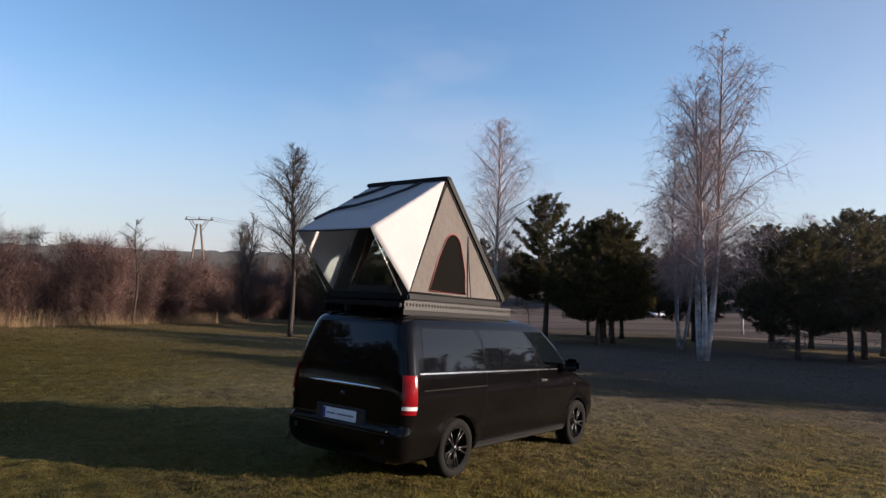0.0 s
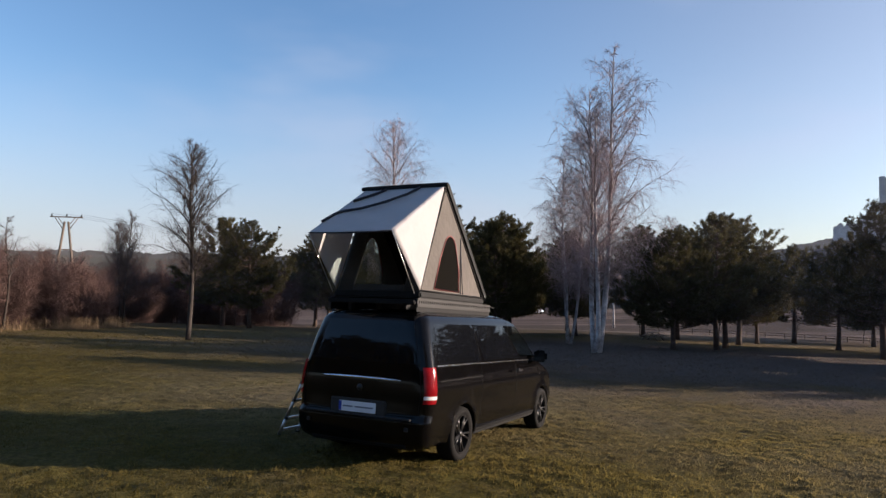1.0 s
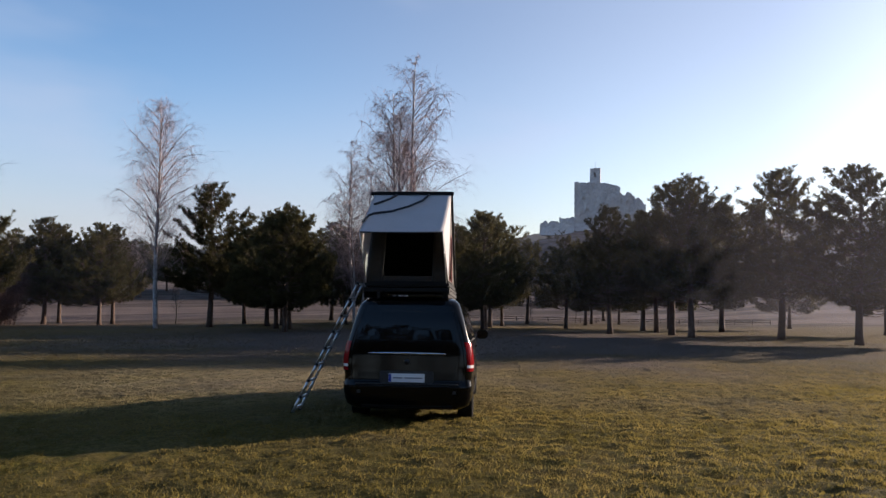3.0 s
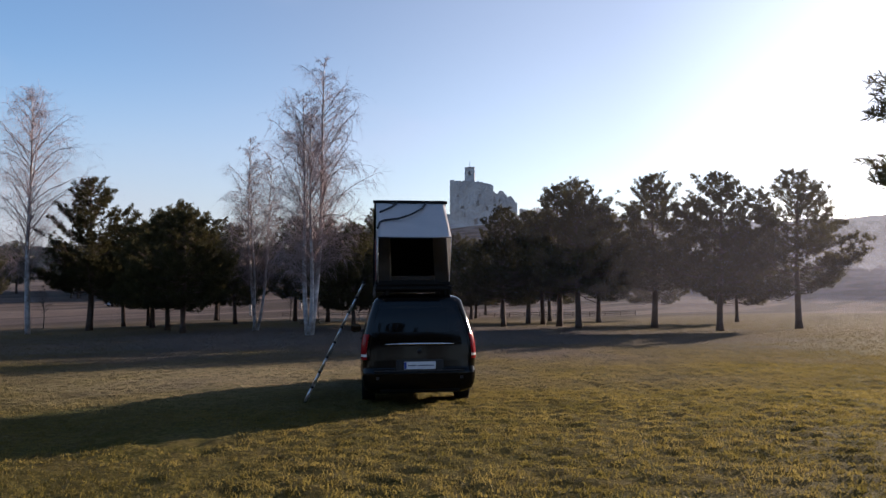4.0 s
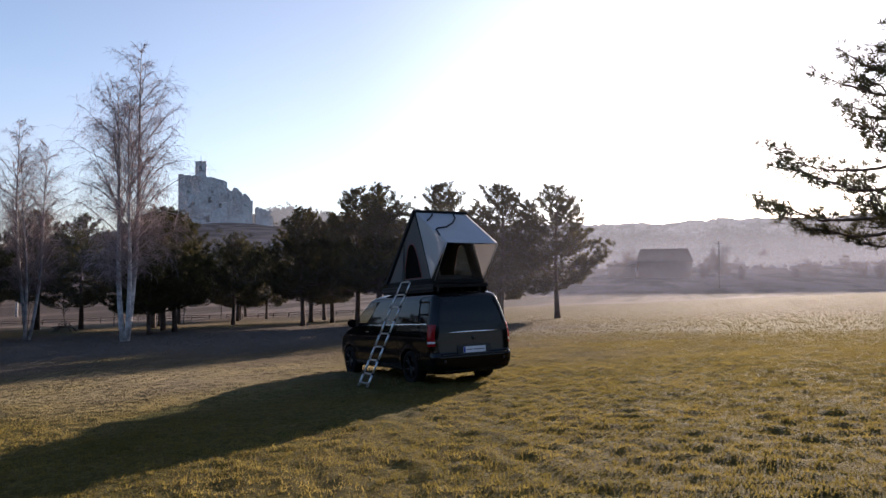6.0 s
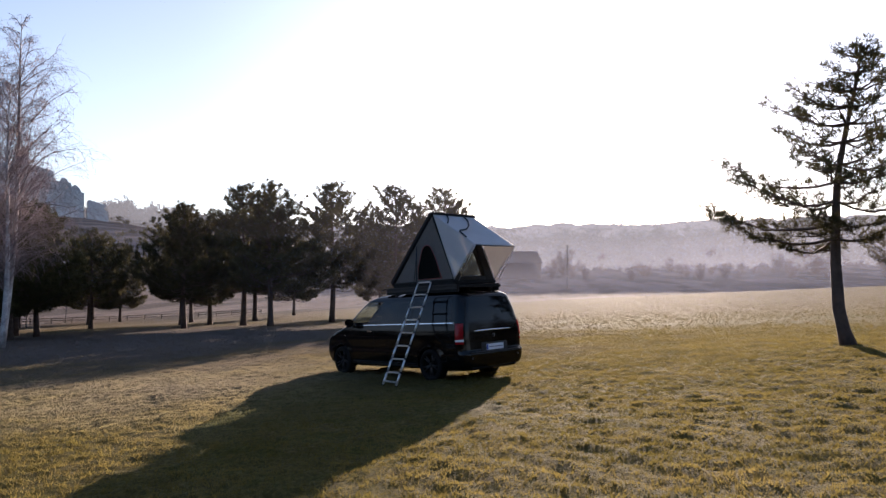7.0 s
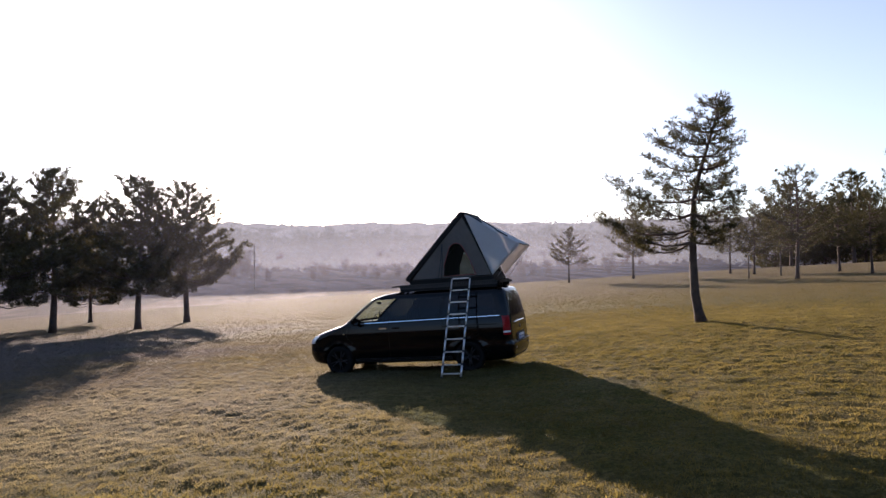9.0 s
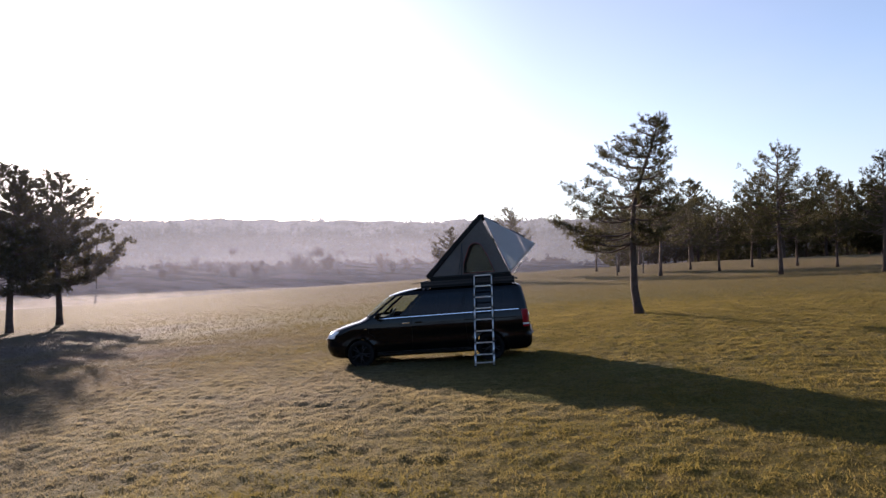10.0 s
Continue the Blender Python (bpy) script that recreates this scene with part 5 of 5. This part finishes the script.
# ---- castle ruin on its hill ----
def ruin(name, u0, u1, z0, z1, depth, v0, jag, holes, parent, seed, slope=0.0):
    """A block of ruined wall: broken top, window holes let into its front."""
    rng = random.Random(seed)
    n, m = max(5, int((u1 - u0) / 0.6)), max(4, int((z1 - z0) / 0.7))
    tops, h = [], 0.0
    for i in range(n + 1):
        h = 0.6 * h + rng.uniform(-jag, jag)
        if rng.random() < 0.12:
            h -= jag * 1.6
        tops.append(z1 + h - slope * (i / n) ** 2)
    V, F = [], []
    for side in (0, 1):
        for i in range(n + 1):
            for j in range(m + 1):
                t = j / m
                u, z = u0 + (u1 - u0) * i / n, z0 + (tops[i] - z0) * t
                # courses fallen away in sheets, a spread foot
                wear = 0.7 * noise.noise((u * 0.22, z * 0.16, seed)) + 0.35 * noise.noise((u * 0.7, z * 0.5, seed + 3.0))
                foot = -1.6 * max(0.0, 1 - (z - z0) / 5.0) ** 2
                V.append((u + rng.uniform(-0.1, 0.1), v0 + side * depth + rng.uniform(-0.12, 0.12) + 0.25 * t + (wear + foot) * (1 - side), z))
    M = m + 1
    S = (n + 1) * M
    for i in range(n):
        for j in range(m):
            q = (i * M + j, (i + 1) * M + j, (i + 1) * M + j + 1, i * M + j + 1)
            uc, zc = u0 + (u1 - u0) * (i + 0.5) / n, z0 + (z1 - z0) * (j + 0.5) / m
            if any(abs(uc - hu) < hw_ and abs(zc - hz) < hh for hu, hz, hw_, hh in holes):
                base = len(V)
                for k in q:
                    x, y, z = V[k]
                    V.append((x, y + 0.6, z))
                F += [(q[k], q[(k + 1) % 4], base + (k + 1) % 4, base + k) for k in range(4)] + [(base, base + 1, base + 2, base + 3)]
            else:
                F.append(q)
            F.append(tuple(S + k for k in reversed(q)))
    for i in range(n):
        F.append((i * M + m, (i + 1) * M + m, S + (i + 1) * M + m, S + i * M + m))
    for i in (0, n):
        for j in range(m):
            q = (i * M + j, i * M + j + 1, S + i * M + j + 1, S + i * M + j)
            F.append(q if i == 0 else tuple(reversed(q)))
    return part(name, (V, F), STONE, parent, shade=False)


def build_castle():
    bx, by = CASTLE
    zc = H(bx, by) - 1.0
    c = empty("castle_ruin", Matrix.Translation((bx, by, zc)) @ Matrix.Rotation(radians(-46.7), 4, "Z") @ Matrix.Scale(1.2, 4))
    ruin("keep", -16.5, 5.2, -1, 23.3, 13, 0, 0.3, ((-12.3, 15.5, 0.5, 0.9), (-13.0, 19.5, 0.4, 0.5), (-10.0, 9.5, 0.8, 0.6), (-1.5, 16.0, 0.5, 0.8), (-2.6, 12.0, 0.4, 1.4), (-1.2, 6.5, 0.5, 0.7), (-3.5, 2.5, 0.9, 1.2), (2.2, 10, 0.5, 1.4)), c, 1, 2.6)
    ruin("tower", -9.2, -4.2, 22, 30.2, 5, 3, 0.12, ((-6.7, 27, 0.5, 0.9),), c, 2)
    ruin("broken_wing", 5.0, 17.0, -1, 18.0, 11, 1.0, 0.75, ((8.3, 13, 0.5, 1.0), (9.5, 9, 0.4, 1.2), (12, 4, 0.5, 0.6), (13.5, 11, 0.4, 0.8)), c, 3, 6.0)
    ruin("curtain_wall", -33, -16.5, -3, 4.0, 6, -2, 0.6, (), c, 4)
    ruin("curtain_wall", -24, -16, 0, 6.0, 6, 3, 0.5, (), c, 6)
    ruin("gate_stub", 18.2, 26.5, -3, 8.2, 6, -2, 0.5, (), c, 5, 1.8)
    line("mast", [(-6.7, 5.5, 30), (-6.7, 5.5, 33.5)], 0.10, PLASTIC, c)
    tagged(c, "pale stone castle ruin with a square tower, on the hill", "castle")


build_castle()

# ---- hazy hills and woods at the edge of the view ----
# woods whose surface glows in place of the haze before them
HAZE_A = haze_glow_mat("far_woods", (0.06, 0.06, 0.055), (0.96, 0.96, 0.96), (0.014, 0.095))
HAZE_B = haze_glow_mat("farther_woods", (0.06, 0.06, 0.06), (0.96, 0.96, 0.97), (0.022, 0.145))


def far_woods(name, r, add, seed, material, b0=0.0, b1=360.0, base=6):
    rng = np.random.default_rng(seed)
    n = int(r * radians(b1 - b0) / 0.45)
    bear = np.radians(np.linspace(b0, b1, n))
    x, y = r * np.sin(bear), r * np.cos(bear)
    z = height(x, y)
    # tree tops side by side, in groups of unlike height
    pos = np.linspace(0, np.radians(b1 - b0) * r, n)

    def wavy(step):
        knots = np.arange(0, pos[-1] + 2 * step, step)
        return np.interp(pos, knots, rng.random(len(knots)))
    h = add * (0.62 + 0.16 * wavy(38) + 0.10 * wavy(11) + 0.07 * wavy(3.2) + 0.05 * wavy(1.1))
    if b1 - b0 < 300:
        h = h * smooth(0, 0.12, np.linspace(0, 1, n)) * smooth(0, 0.12, np.linspace(1, 0, n))
    V = [(a, b, c - base) for a, b, c in zip(x, y, z)] + [(a, b, c + d) for a, b, c, d in zip(x, y, z, h)]
    F = [(k, k + 1, n + k + 1, n + k) for k in range(n - 1)]
    V = [tuple(map(float, v)) for v in V]
    tagged(part(name, (V, F), material, shade=False), "hazy wooded hills on the skyline", "backdrop", kind="structure")


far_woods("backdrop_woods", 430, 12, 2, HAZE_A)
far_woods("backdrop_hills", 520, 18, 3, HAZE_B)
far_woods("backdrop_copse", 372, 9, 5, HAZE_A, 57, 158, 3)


def far_belt(n, r0, r1, b0, b1, h0, h1, seed, label, material=HAZE_A):
    """A belt of far trees, too many to count: crowns of loose sprays on short trunks."""
    rng = np.random.default_rng(seed)
    bear, r = np.radians(rng.uniform(b0, b1, n)), rng.uniform(r0, r1, n)
    x, y = r * np.sin(bear), r * np.cos(bear)
    z = height(x, y)
    h = h0 + (h1 - h0) * (0.55 * rng.random(n) + 0.45 * (0.5 + 0.5 * np.sin(bear * 37 + 2 * np.sin(bear * 91))))
    k = 14
    o = rng.normal(0, 1, (n, k, 3)) * 0.42
    o *= np.stack([0.26 * h, 0.26 * h, 0.36 * h], 1)[:, None, :]
    c = np.stack([x, y, z + 0.58 * h], 1)[:, None, :] + o
    v, m = tufts(rng, c.reshape(-1, 3), 1.9, 6, 0.16)
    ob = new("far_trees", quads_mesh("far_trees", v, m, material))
    tagged(ob, label, "trees", kind="stuff")


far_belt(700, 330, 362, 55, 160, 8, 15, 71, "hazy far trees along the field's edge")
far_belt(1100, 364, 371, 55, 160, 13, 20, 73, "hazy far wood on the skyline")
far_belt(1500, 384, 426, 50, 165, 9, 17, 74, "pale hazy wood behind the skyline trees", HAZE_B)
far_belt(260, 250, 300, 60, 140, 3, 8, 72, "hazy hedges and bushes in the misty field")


def hill_scrub():
    """Low scrub on the slopes of the castle hill."""
    rng = np.random.default_rng(77)
    n = 420
    a, r = rng.random(n) * 2 * np.pi, 26 + 95 * np.sqrt(rng.random(n))
    x, y = CASTLE[0] + r * np.cos(a), CASTLE[1] + r * np.sin(a)
    h = rng.uniform(1.5, 5.0, n)
    o = rng.normal(0, 0.4, (n, 9, 3)) * np.stack([0.5 * h, 0.5 * h, 0.4 * h], 1)[:, None, :]
    c = np.stack([x, y, height(x, y) + 0.4 * h], 1)[:, None, :] + o
    v, m = tufts(rng, c.reshape(-1, 3), 1.4, 6, 0.12)
    tagged(new("scrub", quads_mesh("scrub", v, m, NEEDLES)), "low dark scrub on the slopes of the castle hill", "scrub", kind="stuff")


hill_scrub()


def build_haze_sheets(VEIL_OPACITY, veils):
    """Upright see-through sheets towards the sun, fading upwards, that stand in for thin morning mist and haze."""
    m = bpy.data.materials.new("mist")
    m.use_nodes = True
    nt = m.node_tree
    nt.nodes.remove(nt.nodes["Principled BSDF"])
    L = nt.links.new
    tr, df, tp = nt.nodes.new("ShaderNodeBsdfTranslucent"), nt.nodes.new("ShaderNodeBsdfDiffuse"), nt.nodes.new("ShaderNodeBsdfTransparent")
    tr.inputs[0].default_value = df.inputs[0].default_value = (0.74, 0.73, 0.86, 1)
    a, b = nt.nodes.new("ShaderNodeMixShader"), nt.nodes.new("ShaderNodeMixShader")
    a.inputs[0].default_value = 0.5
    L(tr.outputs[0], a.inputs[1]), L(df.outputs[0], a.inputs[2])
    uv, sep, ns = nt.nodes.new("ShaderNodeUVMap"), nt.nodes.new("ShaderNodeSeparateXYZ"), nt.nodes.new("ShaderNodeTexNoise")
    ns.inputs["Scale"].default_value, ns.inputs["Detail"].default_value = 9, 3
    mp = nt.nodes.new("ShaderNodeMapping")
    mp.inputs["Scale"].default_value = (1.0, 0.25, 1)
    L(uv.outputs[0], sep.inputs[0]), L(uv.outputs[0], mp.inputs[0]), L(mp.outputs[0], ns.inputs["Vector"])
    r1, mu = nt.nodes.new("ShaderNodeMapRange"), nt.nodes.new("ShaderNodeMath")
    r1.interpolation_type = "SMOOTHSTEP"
    r1.inputs[1].default_value, r1.inputs[2].default_value, r1.inputs[3].default_value, r1.inputs[4].default_value = 0.0, 1.0, VEIL_OPACITY, 0.0
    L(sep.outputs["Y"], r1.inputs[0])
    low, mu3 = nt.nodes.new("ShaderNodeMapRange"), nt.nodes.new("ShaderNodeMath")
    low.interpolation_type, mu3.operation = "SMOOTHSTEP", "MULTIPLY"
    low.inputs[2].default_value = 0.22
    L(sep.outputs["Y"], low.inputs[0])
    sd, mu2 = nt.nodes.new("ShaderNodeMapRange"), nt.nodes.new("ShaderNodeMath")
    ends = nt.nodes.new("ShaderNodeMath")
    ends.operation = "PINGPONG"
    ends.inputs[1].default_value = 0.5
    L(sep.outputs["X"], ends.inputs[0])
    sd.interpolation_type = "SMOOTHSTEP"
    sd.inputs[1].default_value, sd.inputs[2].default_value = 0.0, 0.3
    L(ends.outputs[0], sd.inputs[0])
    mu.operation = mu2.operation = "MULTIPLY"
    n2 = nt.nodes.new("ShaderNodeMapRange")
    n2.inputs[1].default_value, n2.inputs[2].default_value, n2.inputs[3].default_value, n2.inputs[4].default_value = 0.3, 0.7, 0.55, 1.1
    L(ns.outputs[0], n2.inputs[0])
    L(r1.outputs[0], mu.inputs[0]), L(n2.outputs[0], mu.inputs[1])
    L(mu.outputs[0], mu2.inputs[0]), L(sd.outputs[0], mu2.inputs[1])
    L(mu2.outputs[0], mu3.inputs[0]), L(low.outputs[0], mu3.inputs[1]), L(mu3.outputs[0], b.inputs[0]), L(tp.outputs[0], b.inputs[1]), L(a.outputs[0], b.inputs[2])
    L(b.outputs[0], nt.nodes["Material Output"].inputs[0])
    for r, top, b0, b1 in veils:
        n = 90
        V, F, U = [], [], []
        for k in range(n + 1):
            t = radians(b0 + (b1 - b0) * k / n)
            x, y = r * math.sin(t), r * math.cos(t)
            z = H(x, y) - 0.5
            V += [(x, y, z), (x, y, z + top)]
        F = [(2 * k, 2 * k + 2, 2 * k + 3, 2 * k + 1) for k in range(n)]
        ob = part("haze_sheet", (V, F), m)
        lay = ob.data.uv_layers.new(name="UVMap")
        for k in range(n):
            for c_, (du, dv) in enumerate(((0, 0), (1, 0), (1, 1), (0, 1))):
                lay.data[4 * k + c_].uv = ((k + du) / n, dv)
        tagged(ob, "thin pale sheet added for sunlit mist, haze and glare", "mist", "mist", kind="stuff")


# near sheets, added to lift the dark pines as haze and lens glare would
build_haze_sheets(0.05, ((25, 17, 12, 150), (68, 20, -45, 150), (120, 9, 40, 140)))
# sheets added to pale the barn and the field round it
build_haze_sheets(0.04, ((150, 13, 50, 140), (180, 15, 45, 145)))
build_haze_sheets(0.08, ((205, 20, 30, 150), (240, 22, 30, 150), (312, 28, 25, 155), (400, 34, 20, 160)))


# ---- fence, barn, pole, table, cars ----
def build_fence():
    f = empty("rail_fence", Matrix())
    path = [(46, 97), (58, 84.5), (66, 75), (74, 66.5), (79, 60.5), (84, 55.5)]
    pts = []
    for (xa, ya), (xb, yb) in zip(path, path[1:]):
        n = max(1, round(math.hypot(xb - xa, yb - ya) / 2.5))
        pts += [(xa + (xb - xa) * k / n, ya + (yb - ya) * k / n) for k in range(n)]
    pts.append(path[-1])
    P = [Vector((x, y, H(x, y))) for x, y in pts]
    for p in P:
        box("post", p + Vector((0, 0, 0.3)), (0.10, 0.10, 0.85), OLDWOOD, f, 0.02, rot=(0, 0, 45))
    for z in (0.68, 0.36):
        for a, b in zip(P, P[1:]):
            line("rail", [a + Vector((0, 0, z)), b + Vector((0, 0, z))], 0.045, OLDWOOD, f, 6)
    tagged(f, "low weathered wooden post-and-rail fence", "fence")


build_fence()


def build_barn():
    c = empty("barn", Matrix.Translation((222, 26, H(222, 26))) @ Matrix.Rotation(radians(4), 4, "Z"))
    box("wall", (0, 0, 2.6), (10, 17, 5.6), GREYBARK, c, 0.05)
    V = [(-5.8, -9, 5.2), (5.8, -9, 5.2), (5.8, 9, 5.2), (-5.8, 9, 5.2), (0, -7.2, 9.6), (0, 8, 9.6)]
    part("roof", (V, [(0, 1, 4), (1, 2, 5, 4), (2, 3, 5), (3, 0, 4, 5), (3, 2, 1, 0)]), GREYBARK, c, shade=False)
    box("barn_door", (-5.04, 1, 1.8), (0.12, 3.2, 3.6), GREYBARK, c, 0.02)
    box("low_shed", (0, 14, 1.6), (7, 9, 3.6), GREYBARK, c, 0.05)
    box("shed_roof", (0, 14, 3.6), (8.4, 10, 0.25), GREYBARK, c, 0.02, "grey board roof", rot=(0, 12, 0))
    tagged(c, "dark old barn standing in the misty field", "barn")


build_barn()
pole = empty("utility_pole", Matrix.Translation((176, 8, H(176, 8))))
line("pole_shaft", [(0, 0, -0.3), (0, 0, 12.2)], [0.2, 0.14], OLDWOOD, pole, 8)
box("cross_arm", (0, 0, 11.6), (0.12, 1.8, 0.12), OLDWOOD, pole, 0.02)
tagged(pole, "wooden utility pole in the misty field", "utility pole")


for x, y in ((33.9, -30.9), (33.4, -34.1), (20.7, -46.9)):
    stake = empty("wooden_post", Matrix.Translation((x, y, H(x, y))))
    line("shaft", [(0, 0, -0.3), (0.02, 0, 1.2), (0.03, 0.01, 2.1)], [0.075, 0.07, 0.062], OLDWOOD, stake, 8)
    box("cap", (0.03, 0.01, 2.11), (0.13, 0.13, 0.03), OLDWOOD, stake, 0.01)
    tagged(stake, "weathered wooden post standing on the grassy crest", "post", "posts on the crest")


def build_table():
    t = empty("picnic_table", Matrix.Translation((30.3, 63.1, H(30.3, 63.1))) @ Matrix.Rotation(0.7, 4, "Z"))
    for k in range(4):
        box("table_plank", (0, -0.3 + k * 0.2, 0.76), (2.0, 0.18, 0.05), OLDWOOD, t, 0.01)
    for s in (-1, 1):
        box("bench_plank", (0, s * 0.75, 0.45), (2.0, 0.28, 0.05), OLDWOOD, t, 0.01)
        for x in (-0.75, 0.75):
            line("leg", [(x, s * 0.85, -0.05), (x, s * 0.2, 0.74)], 0.05, OLDWOOD, t, 6)
    for x in (-0.75, 0.75):
        box("bearer", (x, 0, 0.41), (0.08, 1.7, 0.08), OLDWOOD, t, 0.01)
    tagged(t, "dark wooden picnic table under the pines", "picnic table")


build_table()
WHITECAR = mat("pale_car_paint", (0.55, 0.60, 0.66), 0.25, var=0.1, scale=2, coat=0.6)


def build_car(x, y, turn, label):
    c = empty("parked_car", Matrix.Translation((x, y, H(x, y))) @ Matrix.Rotation(turn, 4, "Z"))
    bm = bmesh.new()
    prof = [(-2.1, 0.35), (2.1, 0.35), (2.15, 0.7), (1.9, 0.88), (1.0, 0.95), (0.35, 1.42), (-1.2, 1.45), (-1.85, 1.0), (-2.15, 0.92)]
    fr = [bm.verts.new((a, -0.85, b)) for a, b in prof]
    bm.faces.new(fr)
    ex = bmesh.ops.extrude_face_region(bm, geom=bm.faces[:])
    bmesh.ops.translate(bm, verts=[v for v in ex["geom"] if isinstance(v, bmesh.types.BMVert)], vec=(0, 1.7, 0))
    bmesh.ops.recalc_face_normals(bm, faces=bm.faces[:])
    bmesh.ops.bevel(bm, geom=bm.edges[:], offset=0.07, segments=2, affect="EDGES")
    part("body", bm, WHITECAR, c)
    for s in (-1, 1):
        box("side_window", (-0.35, s * 0.845, 1.18), (1.7, 0.03, 0.32), TINT, c, 0.01)
        for wx in (-1.3, 1.35):
            bm = bmesh.new()
            bmesh.ops.create_cone(bm, cap_ends=True, segments=20, radius1=0.32, radius2=0.32, depth=0.2, matrix=pose(wx, s * 0.78, 0.32, 90))
            part("wheel", bm, RUBBER, c)
    tagged(c, label, "car", "parked cars")


build_car(43.2, 144.0, 0.4, "pale blue-white car parked far off beyond the pines")
build_car(36.0, 147.0, 0.2, "pale car parked far off beyond the pines")


# ---- unseen trees added behind the walk: they close it and darken the van's reflections ----
for k in range(64):
    bear, r = radians(srng.uniform(198, 296)), srng.uniform(36, 66)
    x, y = -12 + r * math.sin(bear), r * math.cos(bear)
    far_pine(k % 3, x, y, srng.uniform(1.3, 1.6), "unseen dark pine added behind the walk to darken the van's reflections", "pines behind the walk")
